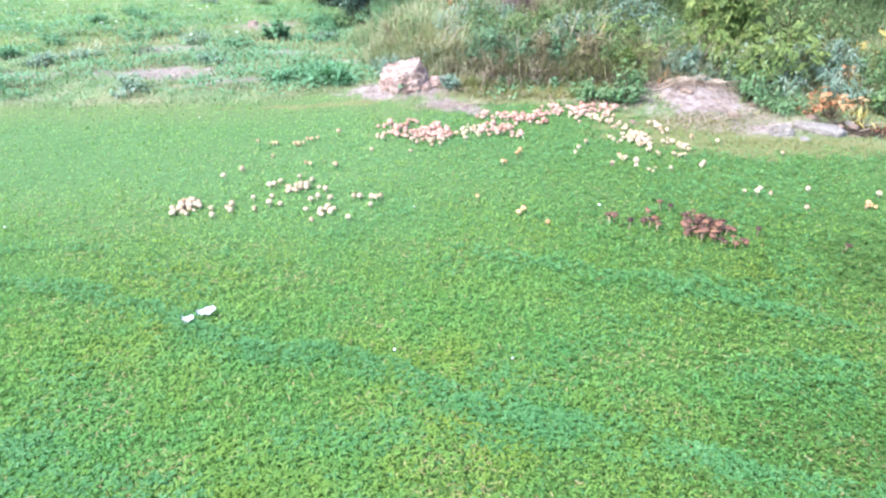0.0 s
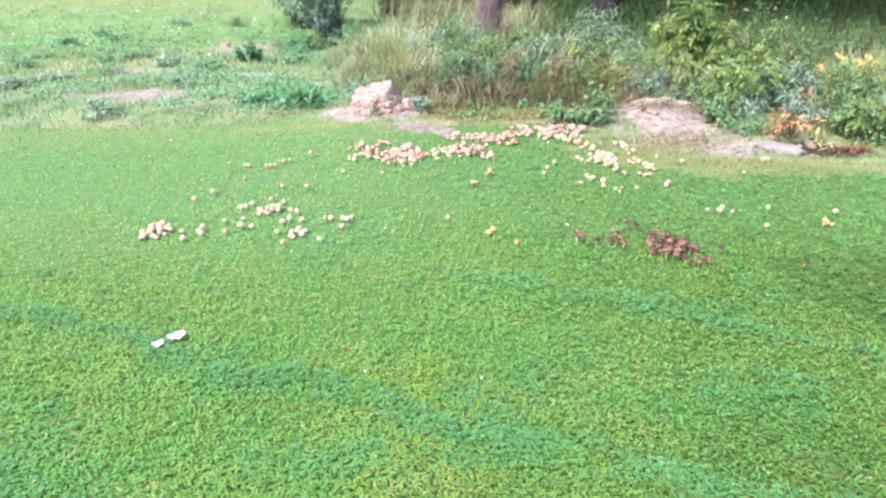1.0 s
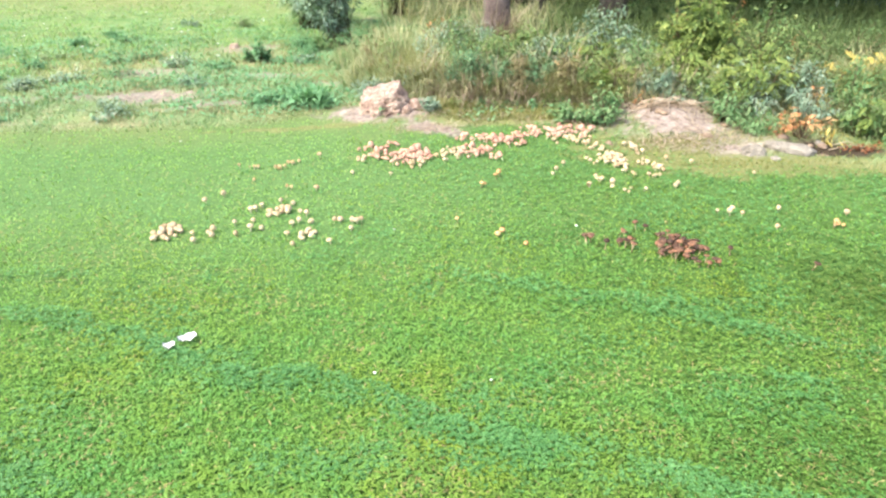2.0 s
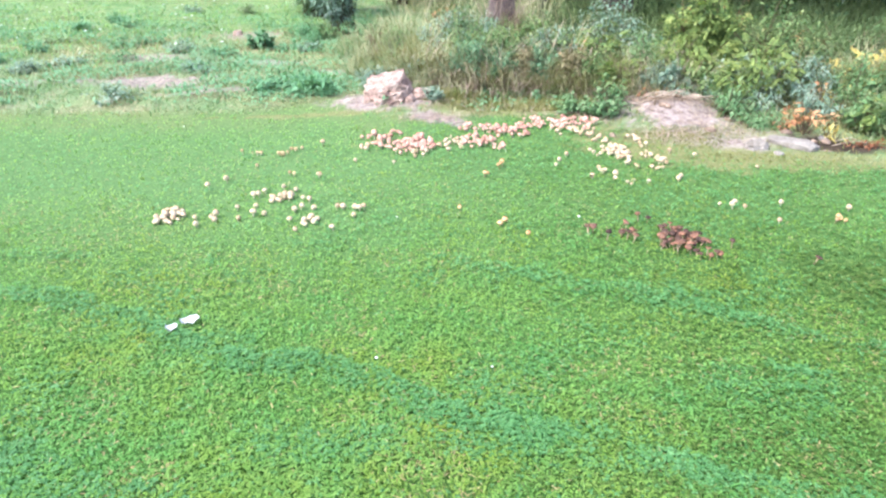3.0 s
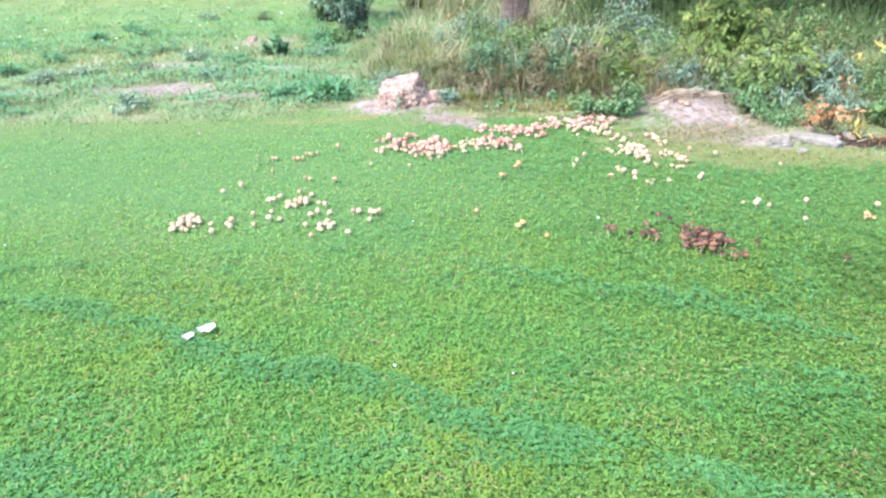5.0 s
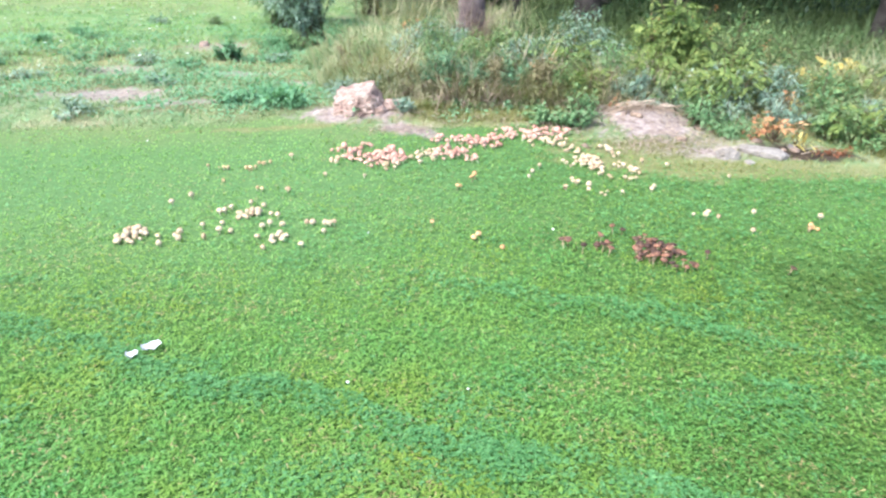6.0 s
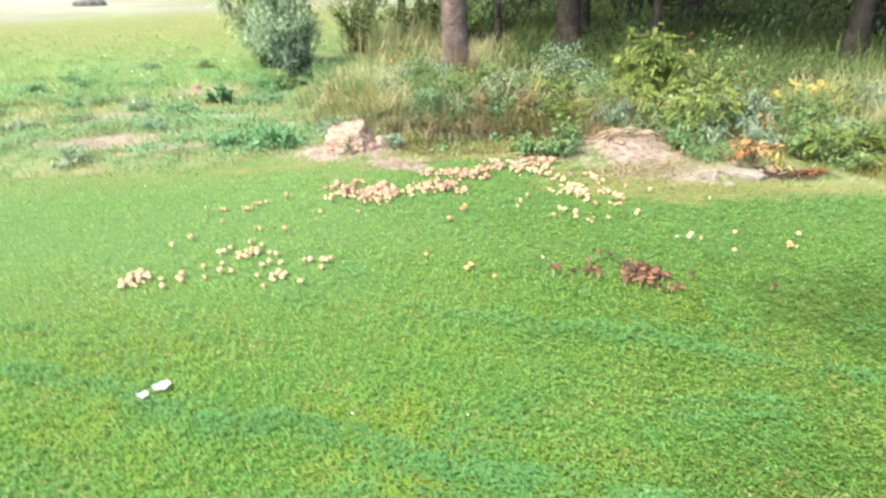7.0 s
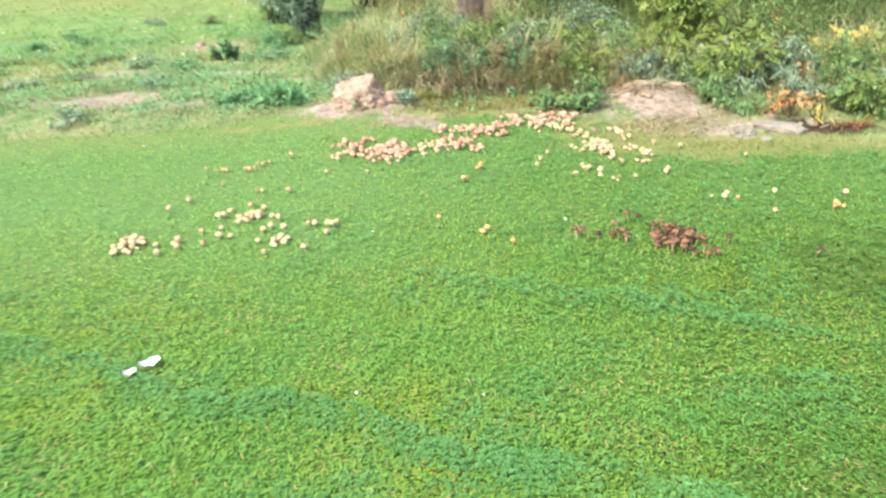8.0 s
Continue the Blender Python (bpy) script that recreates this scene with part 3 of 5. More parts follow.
def clover_amount(x, y):
    patches = step(0.52, 0.75, soft_noise(x, y, 0.45, 61)) + 0.6 * step(0.55, 0.8, soft_noise(x, y, 0.18, 62))
    return np.clip(0.7 * clover_band(x, y) + 0.45 * patches + 0.38, 0, 1.0)


def build_lawn():
    x, y = spread(296000, -4.6, 6.5, 1.05, 6.1, 1.9)
    p = past_edge(x, y)
    z = zones(x, y)
    c = clover_amount(x, y)
    keep = wedge(x, y) & (p < 0.05) & (rng.random(len(x)) < (1 - 0.6 * clover_band(x, y)) * (1 - 0.9 * z["soil"]))
    x, y, dry, c = x[keep], y[keep], z["dry"][keep], c[keep]
    h = (0.015 + 0.015 * rng.random(len(x))) * (0.8 + 0.4 * soft_noise(x, y, 0.3, 63)) * (0.75 + 0.5 * soft_noise(x, y, 0.055, 68))
    w = (0.0036 + 0.0030 * rng.random(len(x))) * (0.65 + 0.24 * y)
    lean = rng.normal(0.85, 0.32, len(x))
    at = np.stack([x, y, height(x, y) - 0.003], -1)
    yaw = rng.random(len(x)) * 6.283
    pale = rng.random(len(x)) < np.clip(0.75 * straw_strip(x, y) + dry * 0.9 + 0.04 + 0.16 * blob(x, y, -2.2, 3.45, 1.3, 0.42, 0, 27, 0.6) + 0.34 * step(0.60, 0.85, soft_noise(x, y, 0.30, 64)) * (1 - 0.7 * step(3.0, 4.0, y)), 0, 1)
    # Dark blades fill one patch and thicken towards the right.
    olive = ~pale & (rng.random(len(x)) < 0.40 * step(0.0, 1.6, x) + 0.95 * blob(x, y, 2.42, 2.66, 0.62, 0.42, -25, 17, 0.35))
    stuff("dark_lawn_grass", [scatter(BLADE, at[olive], yaw[olive], lean[olive], h[olive], w[olive])], M_DARK_LEAF, "darker olive-green grass patch in the lawn", "grass")
    # Pale blades carry the glare over the far lawn in their colour.
    glare_pale = ~pale & ~olive & (rng.random(len(x)) < 0.9 * step(1.9 + 0.5 * step(-0.8, 0.8, x), 4.0, y) * (1 - 0.8 * step(-1.0, 1.2, x)))
    stuff("pale_lawn_grass", [scatter(BLADE, at[glare_pale], yaw[glare_pale], lean[glare_pale], h[glare_pale], w[glare_pale] * 1.2)], M_PALE_GRASS, "paler close-mown grass at the lawn's far side, glare in its colour", "grass")
    green = ~pale & ~olive & ~glare_pale
    stuff("lawn_grass", [scatter(BLADE, at[green], yaw[green], lean[green], h[green], w[green])], M_GRASS, "short mown green lawn grass with yellowish patches", "grass")
    stuff("dry_lawn_grass", [scatter(BLADE, at[pale], yaw[pale], lean[pale] + 0.2, h[pale], w[pale])], M_VERGE, "yellowed dry grass along the lawn's edge", "grass")
    x, y = spread(430000, -4.6, 6.5, 1.05, 5.6, 2.0)
    keep = wedge(x, y) & (past_edge(x, y) < 0.0) & (rng.random(len(x)) < clover_amount(x, y) * (1 - 0.85 * step(1.9 + 0.5 * step(-0.8, 0.8, x), 4.0, y) * (1 - 0.6 * step(-1.0, 1.2, x)) * (1 - 0.8 * np.clip(clover_band(x, y) * (y < 3.2), 0, 1))))
    z = zones(x, y)
    keep &= rng.random(len(x)) > np.clip(z["soil"] + 0.85 * z["dry"], 0, 1)
    x, y = x[keep], y[keep]
    at = np.stack([x, y, height(x, y) + 0.010 + (0.010 + 0.018 * soft_noise(x, y, 0.055, 68)) * rng.random(len(x))], -1)
    r = (0.0050 + 0.0048 * rng.random(len(x))) * (0.8 + 0.14 * y)
    yaw, lean = rng.random(len(x)) * 6.283, rng.normal(0, 0.28, len(x))
    band = clover_band(x, y)
    blue = rng.random(len(x)) < 0.06 + 0.80 * band
    stuff("lawn_clover", [scatter(CLOVER, at[blue] + np.array([0, 0, 0.008]) * band[blue, None], yaw[blue], lean[blue], r[blue] * 1.1)], M_CLOVER, "bluish-green clover streaks in the lawn", "clover")
    # Dark leaves also thicken to the right and at the near right.
    dark = ~blue & (rng.random(len(x)) < 0.42 * step(0.0, 1.6, x) + 0.22 * step(1.9, 1.4, y) * step(-0.6, 0.3, x) + 0.95 * blob(x, y, 2.42, 2.66, 0.62, 0.42, -25, 17, 0.35))
    stuff("dark_lawn_patch", [scatter(TUFT, at[dark], yaw[dark], lean[dark], r[dark] * 1.9)], M_DARK_LEAF, "darker olive-green patch in the lawn", "lawn weeds")
    plain = ~blue & ~dark
    slim = plain & (rng.random(len(x)) < 0.6)
    plain &= ~slim
    stuff("lawn_leaves", [scatter(TUFT, at[plain], yaw[plain], lean[plain], r[plain] * 1.55), scatter(SLIM_LEAF, at[slim], yaw[slim], lean[slim], r[slim] * 3.0)], M_LAWN_LEAF, "small mixed lawn leaves among the grass", "lawn weeds")


build_lawn()


def lawn_thatch():
    """Flecks of dead grass lying in threadbare patches of the lawn."""
    x, y = spread(30000, -3.5, 4.5, 1.05, 5.0, 1.7)
    keep = wedge(x, y) & (past_edge(x, y) < 0) & (rng.random(len(x)) < 0.15 + 1.2 * straw_strip(x, y) + blob(x, y, -1.36, 1.97, 0.07, 0.03, 0, 81) + blob(x, y, -1.72, 1.98, 0.05, 0.03, 0, 82) + blob(x, y, 0.64, 1.80, 0.09, 0.04, -20, 83) + blob(x, y, -0.31, 2.5, 0.2, 0.06, -10, 84) + 0.9 * step(0.58, 0.80, soft_noise(x, y, 0.30, 64)) * (0.2 + 0.8 * soft_noise(x, y, 0.06, 78)))
    x, y = x[keep], y[keep]
    n = len(x)
    at = np.stack([x, y, height(x, y) + 0.008 + 0.014 * rng.random(n)], -1)
    stuff("lawn_thatch", [scatter(BLADE, at, rng.random(n) * 6.283, rng.normal(1.4, 0.2, n), 0.014 + 0.018 * rng.random(n), 0.003 + 0.0025 * rng.random(n))], M_THATCH, "flecks of dead tan grass in the lawn", "thatch")


lawn_thatch()


def outer_lawn():
    """Turf of coarser tufts on the lawn round about, thinning outwards."""
    def strewn(n):
        x, y = 0.2 + 9.5 * rng.uniform(-1, 1, n) * rng.uniform(0.25, 1, n), rng.uniform(-6, 5.2, n)
        keep = ~wedge(x, y, 0.2 + 0.4 * rng.random(n)) & (past_edge(x, y) < 0)
        return x[keep], y[keep]
    x, y = strewn(26000)
    n = len(x)
    at = np.stack([x, y, height(x, y) - 0.003], -1)
    stuff("outer_turf", [scatter(BLADE, at, rng.random(n) * 6.283, rng.normal(0.9, 0.4, n), 0.025 + 0.02 * rng.random(n), 0.012 + 0.010 * rng.random(n))], M_GRASS, "mown lawn grass beyond the mushrooms", "grass")
    x, y = strewn(24000)
    n = len(x)
    at = np.stack([x, y, height(x, y) + 0.008 + 0.016 * rng.random(n)], -1)
    stuff("outer_lawn_leaves", [scatter(TUFT, at, rng.random(n) * 6.283, rng.normal(0, 0.4, n), 0.025 + 0.025 * rng.random(n))], M_LAWN_LEAF, "low lawn leaves beyond the mushrooms", "lawn weeds")


outer_lawn()


# ---- rough meadow, tall grass and weeds ----
def build_meadow():
    x, y = spread(190000, -11.0, 6.0, 3.6, 20.0, 1.5)
    p = past_edge(x, y)
    z = zones(x, y)
    keep = (p > 0.0) & (x + 0.5 > -0.95 * y) & (x < 1.05 * y + 0.8) & (rng.random(len(x)) > 1.3 * z["soil"] + 0.5 * z["dry"] + 0.9 * z["soil_hollow_shade"]) & (rng.random(len(x)) > 0.5 * z["forest"])
    keep &= ~((x > 0.4) & (y > 9.5)) & (rng.random(len(x)) > 0.95 * step(13, 19, y))
    x, y, p = x[keep], y[keep], p[keep]
    tall = (1 - 0.5 * step(8.5, 12, y)) * (0.035 + 0.07 * soft_noise(x, y, 0.5, 71) * step(0.0, 0.8, p) + 0.035 * rng.random(len(x)))
    at = np.stack([x, y, height(x, y) - 0.005], -1)
    yaw, lean, w = rng.random(len(x)) * 6.283, rng.normal(0.8, 0.4, len(x)), 0.0030 + 0.0010 * y
    olive = (x > -0.45) & (y < 6.5) & (rng.random(len(x)) < 0.9)
    sward = ~olive & (rng.random(len(x)) < zones(x, y)["sward"] * (0.15 + 0.6 * soft_noise(x, y, 0.9, 18)))
    straw = ~olive & ~sward & (rng.random(len(x)) < 0.08 + 0.55 * step(0.48, 0.68, soft_noise(x, y, 0.7, 85)) * (1 - step(9.0, 11.5, y)))
    green = ~olive & ~sward & ~straw
    stuff("meadow_straw", [scatter(BLADE, at[straw], yaw[straw], lean[straw], 0.8 * tall[straw], w[straw])], M_TALL, "dry straw-coloured grass in patches of the meadow", "grass")
    stuff("meadow_grass", [scatter(BLADE, at[green], yaw[green], lean[green], tall[green], w[green])], M_MEADOW, "rough uncut meadow grass, green with straw tones", "grass")
    stuff("far_meadow_grass", [scatter(BLADE, at[sward], yaw[sward], lean[sward], tall[sward], w[sward])], M_PALE_GRASS, "fresh green grass at the far side of the meadow", "grass")
    stuff("verge_grass", [scatter(BLADE, at[olive], yaw[olive], lean[olive], 0.7 * tall[olive], 0.8 * w[olive])], M_VERGE, "sparse olive and straw-coloured grass along the bare soil", "grass")
    x, y = spread(120000, -9.0, 4.5, 5.5, 14.0, 1.5)
    p = past_edge(x, y)
    z = zones(x, y)
    patch = 1.1 * step(0.48, 0.62, soft_noise(x, y, 0.7, 72)) * (0.4 + 0.8 * soft_noise(x, y, 0.18, 79)) + 0.4 * step(0.6, 0.75, soft_noise(x, y, 0.22, 76)) + 0.04 + 0.55 * blob(x, y, -1.5, 6.6, 0.9, 0.45, 0, 73, 0.9) + blob(x, y, -2.3, 7.4, 0.8, 0.4, 0, 74)
    keep = (p > 0.12) & (rng.random(len(x)) < patch * (1 - 0.85 * step(-0.9, -0.2, x)) * (1 - 0.8 * step(9, 13, y))) & (rng.random(len(x)) > z["soil"]) & (np.abs(x + 0.5) < 0.95 * y) & ~((x > 0.4) & (y > 9.5))
    x, y = x[keep], y[keep]
    at = np.stack([x, y, height(x, y) + 0.02 + 0.09 * rng.random(len(x)) * soft_noise(x, y, 0.3, 75)], -1)
    stuff("meadow_weeds", [scatter(LEAF, at, rng.random(len(x)) * 6.283, rng.normal(-0.2, 0.45, len(x)), 0.02 + 0.03 * rng.random(len(x)))], M_WEED, "low bluish-green broad-leaved weeds in the meadow", "weeds")


build_meadow()


def weed_clump(k, x, y, radius, tall, material):
    shrub("weed_clump", (x, y), radius, tall, 14, 26, LEAF, 0.04, material, "low clump of broad-leaved weeds in the meadow", "weeds", 0.1, 500 + k, 0.003, "weed clumps in the meadow")


def grass_bank(cx, cy, rx, ry, tall, n, material, name, label, droop=0.35, turn=0.0, shape=BLADE):
    """A stand of long grass in an ellipse of the plan."""
    a_, r = rng.random(n) * 6.283, np.sqrt(rng.random(n))
    u, v = rx * r * np.cos(a_), ry * r * np.sin(a_)
    c, s = math.cos(radians(turn)), math.sin(radians(turn))
    x, y = cx + u * c - v * s, cy + u * s + v * c
    h = tall * (0.45 + 0.55 * rng.random(n)) * (1.05 - 0.45 * r * r) * (0.7 + 0.6 * soft_noise(x, y, 0.3, 81))
    at = np.stack([x, y, height(x, y) - 0.01], -1)
    stuff(name, [scatter(shape, at, rng.random(n) * 6.283, rng.normal(droop, 0.3, n), h, 0.006 + 0.004 * rng.random(n))], material, label, "grass")


GRASS_BANKS = (
    (-0.25, 7.2, 0.6, 0.7, 0.42, 3600), (0.9, 6.75, 0.75, 0.40, 0.42, 2600), (1.35, 6.5, 0.45, 0.25, 0.40, 1600),
    (-0.1, 8.3, 1.0, 0.7, 0.55, 3600), (4.9, 6.2, 1.2, 1.1, 0.58, 11000), (5.9, 5.6, 0.9, 0.9, 0.5, 4000), (-0.2, 6.75, 0.35, 0.35, 0.36, 2200), (0.75, 8.75, 0.5, 0.25, 0.75, 500), (3.6, 5.9, 0.6, 0.5, 0.30, 2600),
    (1.0, 8.3, 1.0, 0.8, 0.45, 3000), (5.2, 8.2, 1.8, 1.0, 0.60, 4500), (3.5, 5.4, 0.5, 0.25, 0.22, 1000),
)
for cx, cy, rx, ry, tall, n in GRASS_BANKS:
    if cy > 8 and cx > 0.5:
        # Banks near the trunks take the grass with shade in its colour.
        grass_bank(cx, cy, rx, ry, tall, n, M_WOOD_GRASS, "tall_grass", "tall grass at the foot of the trees, shade in its colour", 0.6)
        continue
    if cx > 4.5 or cx < 0:
        grass_bank(cx, cy, rx, ry, 0.9 * tall, n // 2, M_MEADOW, "tall_grass", "tall unmown green grass before the trees", 0.7)
    grass_bank(cx, cy, rx, ry, tall, n // 2 if cx > 4.5 or cx < 0 else n, M_TALL, "tall_grass", "tall unmown grass, green and straw-yellow, before the shrubs", 0.55)
for cx, cy, rx, ry, tall, n in ((0.9, 6.18, 0.9, 0.08, 0.10, 900), (0.2, 6.15, 0.5, 0.12, 0.12, 700), (4.4, 4.75, 0.8, 0.3, 0.2, 1800), (0.78, 5.92, 0.85, 0.22, 0.06, 4200), (1.95, 4.98, 0.55, 0.28, 0.035, 2600), (2.5, 4.55, 0.7, 0.12, 0.035, 1600), (0.85, 6.42, 0.85, 0.14, 0.34, 1300)):
    grass_bank(cx, cy, rx, ry, tall, n, M_VERGE, "edge_grass", "ankle-high grass at the foot of the shrubs")


# ---- shrubs ----
def shrub(name, place, radius, tall, branches, per_branch, shape, leaf_size, leaf_mat, label, category="shrub", droop=0.2, seed=1, stem=0.006, group="", low=0.25, sway=0.0):
    """Stems that arch out of one foot, each set with leaves along its outer part."""
    r = np.random.default_rng(seed)
    root = empty(name, (place[0], place[1], float(height(place[0], place[1])) - 0.01))
    tagged(root, label, category, group)
    stems, leaves = [], []
    for k in range(branches):
        a_, out = r.random() * 6.283, math.sqrt(r.random())
        top = np.array([sway + radius * out * math.cos(a_), radius * out * math.sin(a_) * 0.85, tall * (1.0 - 0.5 * out * out) * (0.55 + 0.5 * r.random())])
        foot = np.array([0.16 * radius * r.normal(), 0.16 * radius * r.normal(), 0.0])
        bend = foot + (top - foot) * np.array([0.35, 0.35, 0.62]) + r.normal(0, 0.03, 3) * radius
        ts = np.linspace(0, 1, 5)[:, None]
        line = (1 - ts) ** 2 * foot + 2 * ts * (1 - ts) * bend + ts**2 * top
        stems.append(tube(line, np.linspace(stem, stem * 0.25, 5), 4))
        u = low + (1.03 - low) * r.random(per_branch) ** 0.7
        u = u[:, None]
        at = (1 - u) ** 2 * foot + 2 * u * (1 - u) * bend + u**2 * top + r.normal(0, 0.055, (per_branch, 3)) * (radius + 0.1)
        at[:, 2] = np.maximum(at[:, 2], 0.015)
        yaw = np.arctan2(at[:, 1], at[:, 0]) - 1.571 + r.normal(0, 0.9, per_branch)
        leaves.append(scatter(shape, at, yaw, r.normal(droop, 0.5, per_branch), leaf_size * (0.6 + 0.7 * r.random(per_branch))))
    if branches > 44 or shape is FEATHER:
        for piece in stems:
            part("stem", tri_mesh("stem", *piece, M_STEM, True), root)
    else:
        part("woody_frame", tri_mesh("woody_frame", *joined(stems), M_STEM, True), root)
    part("foliage", tri_mesh("foliage", *joined(leaves), leaf_mat), root)
    return root


for k in range(34):
    x, y = rng.uniform(-5.2, -0.7), 6.0 + 5.5 * rng.random() ** 1.4
    if blob(np.array(x), np.array(y), -2.75, 6.8, 0.7, 0.3) < 0.1:
        weed_clump(k, x, y, rng.uniform(0.14, 0.34), rng.uniform(0.08, 0.2), (M_WEED, M_WEED, M_MEADOW, M_GREY_SHRUB)[k % 4])
shrub("willow_bush", (-1.10, 9.5), 0.52, 1.5, 60, 100, SLIM_LEAF, 0.085, M_WILLOW, "silvery grey-green willow bush at the meadow's edge", "bush", 0.1, 3, 0.009, low=0.2, sway=-0.22)
for k, (x, y, tall) in enumerate(((-1.25, 9.1, 0.3), (-0.85, 9.15, 0.36), (-0.6, 9.0, 0.42), (-1.55, 9.3, 0.25))):
    shrub("leafy_shrub", (x, y), 0.26, tall, 20, 30, SLIM_LEAF, 0.06, (M_FRESH, M_WEED)[k % 2], "green weeds at the foot of the willow", "weeds", 0.1, 840 + k, 0.004, "weeds under the willow")
shrub("willow_bush", (-1.70, 11.2), 0.80, 1.75, 64, 130, SLIM_LEAF, 0.13, M_PALE_WILLOW, "pale green willow bush behind the silvery one", "bush", 0.1, 4, 0.010, low=0.1)
shrub("rowan_shrub", (2.90, 7.1), 0.54, 0.88, 48, 21, FEATHER, 0.135, M_YELLOW_SHRUB, "bright yellow-green feather-leaved shrub", "shrub", 0.35, 5, 0.008)
shrub("rowan_shrub", (2.5, 6.6), 0.32, 0.5, 20, 16, FEATHER, 0.13, M_YELLOW_SHRUB, "small yellow-green shrub with feather leaves", "shrub", 0.35, 6)
shrub("leafy_shrub", (3.65, 7.2), 0.7, 0.76, 40, 60, LEAF, 0.045, M_SHRUB, "dense green leafy shrub", "shrub", 0.2, 7, group="leafy shrubs along the wood")
shrub("leafy_shrub", (0.5, 7.0), 0.42, 0.56, 34, 60, LEAF, 0.036, M_SHRUB, "grey-green bush above the lawn's edge", "shrub", 0.2, 8, group="leafy shrubs along the wood")
shrub("leafy_shrub", (1.30, 5.68), 0.20, 0.17, 22, 20, LEAF, 0.042, M_BUSH, "low green bush beside the mushrooms", "shrub", 0.1, 9, group="leafy shrubs along the wood")
shrub("leafy_shrub", (1.55, 5.62), 0.22, 0.25, 24, 20, LEAF, 0.045, M_BUSH, "low dark-green bush beside the soil heap", "shrub", 0.1, 35, group="leafy shrubs along the wood")
shrub("leafy_shrub", (1.62, 5.78), 0.16, 0.34, 14, 20, LEAF, 0.045, M_FRESH, "taller fresh green shoots beside the soil heap", "shrub", 0.1, 36, group="leafy shrubs along the wood")
shrub("leafy_shrub", (1.25, 7.35), 0.55, 0.55, 34, 50, LEAF, 0.05, M_SHRUB, "green bush among tall grass", "shrub", 0.2, 10, group="leafy shrubs along the wood")
shrub("leafy_shrub", (2.05, 7.6), 0.5, 0.75, 30, 50, LEAF, 0.05, M_GREY_SHRUB, "grey-green bush behind the yellow-green shrub", "shrub", 0.2, 11, group="leafy shrubs along the wood")
shrub("leafy_shrub", (2.62, 5.6), 0.28, 0.30, 24, 26, SLIM_LEAF, 0.06, M_BUSH, "green leafy bush beside the soil heap", "shrub", 0.2, 12, group="leafy shrubs along the wood")
shrub("leafy_shrub", (3.25, 6.0), 0.42, 0.45, 34, 60, SLIM_LEAF, 0.055, M_GREY_SHRUB, "grey-blue plant with narrow leaves", "shrub", 0.1, 13, group="leafy shrubs along the wood")
shrub("leafy_shrub", (3.9, 5.95), 0.4, 0.4, 28, 40, LEAF, 0.04, M_FRESH, "green bush in the rough grass", "shrub", 0.2, 14, group="leafy shrubs along the wood")
shrub("leafy_shrub", (4.7, 7.4), 0.8, 0.6, 40, 50, LEAF, 0.045, M_SHADE_BUSH, "green shrub before the trees, tree shade in its leaf colour", "shrub", 0.2, 15, group="leafy shrubs along the wood")
shrub("leafy_shrub", (3.82, 4.86), 0.28, 0.16, 22, 26, LEAF, 0.04, M_FRESH, "low green weeds beside the white stone", "shrub", 0.1, 16, group="leafy shrubs along the wood")
shrub("leafy_shrub", (-2.02, 8.55), 0.2, 0.26, 22, 34, LEAF, 0.05, M_WEED, "small dark-green bush in the meadow", "shrub", 0.1, 17)
shrub("leafy_shrub", (-1.05, 6.3), 0.26, 0.13, 24, 26, SLIM_LEAF, 0.10, M_WEED, "tuft of strap-leaved green weeds", "weeds", -0.2, 18)
shrub("leafy_shrub", (-1.5, 6.45), 0.36, 0.11, 24, 26, LEAF, 0.05, M_WEED, "clump of bluish-green weeds by the lawn", "weeds", 0.1, 19)
shrub("leafy_shrub", (0.06, 5.92), 0.10, 0.15, 16, 22, LEAF, 0.035, M_GREY_SHRUB, "small grey-green weed beside the boulder", "weeds", 0.1, 20)
shrub("leafy_shrub", (-9.9, 14.2), 1.0, 1.0, 34, 50, LEAF, 0.09, M_GREY_SHRUB, "grey-green bush at the meadow's far side", "bush", 0.2, 21)
shrub("autumn_plant", (2.98, 5.02), 0.22, 0.27, 17, 5, LEAF, 0.066, M_ORANGE, "plant with orange autumn leaves", "plant", 0.3, 22, low=0.45)
shrub("autumn_plant", (2.86, 5.08), 0.14, 0.15, 7, 4, LEAF, 0.045, M_RUST, "red-brown withered leaves beside the orange plant", "plant", 0.2, 41, low=0.4)
shrub("autumn_plant", (3.32, 4.74), 0.16, 0.07, 12, 10, LEAF, 0.035, M_RUST, "rust-brown dead leaves on the dug soil", "plant", 0.6, 30)
shrub("autumn_plant", (4.35, 6.6), 0.28, 0.50, 9, 5, FEATHER, 0.17, M_YELLOW, "yellowing fern-like leaves in the rough grass", "plant", 0.2, 31)
shrub("autumn_plant", (1.45, 6.75), 0.2, 0.55, 8, 8, LEAF, 0.04, M_ORANGE, "tan withered leaves above the bushes", "plant", 0.2, 32)
shrub("autumn_plant", (3.18, 4.96), 0.13, 0.20, 7, 4, SLIM_LEAF, 0.08, M_YELLOW, "sprig of yellowed leaves beside the dug soil", "plant", 0.9, 23)
shrub("autumn_plant", (4.0, 6.2), 0.28, 0.42, 10, 5, FEATHER, 0.16, M_YELLOW, "yellowing leaves in the shrubs", "plant", 0.2, 24)
shrub("autumn_plant", (2.8, 7.5), 0.26, 1.02, 7, 8, LEAF, 0.05, M_ORANGE, "reddish shoot above the yellow-green shrub", "plant", 0.2, 25)
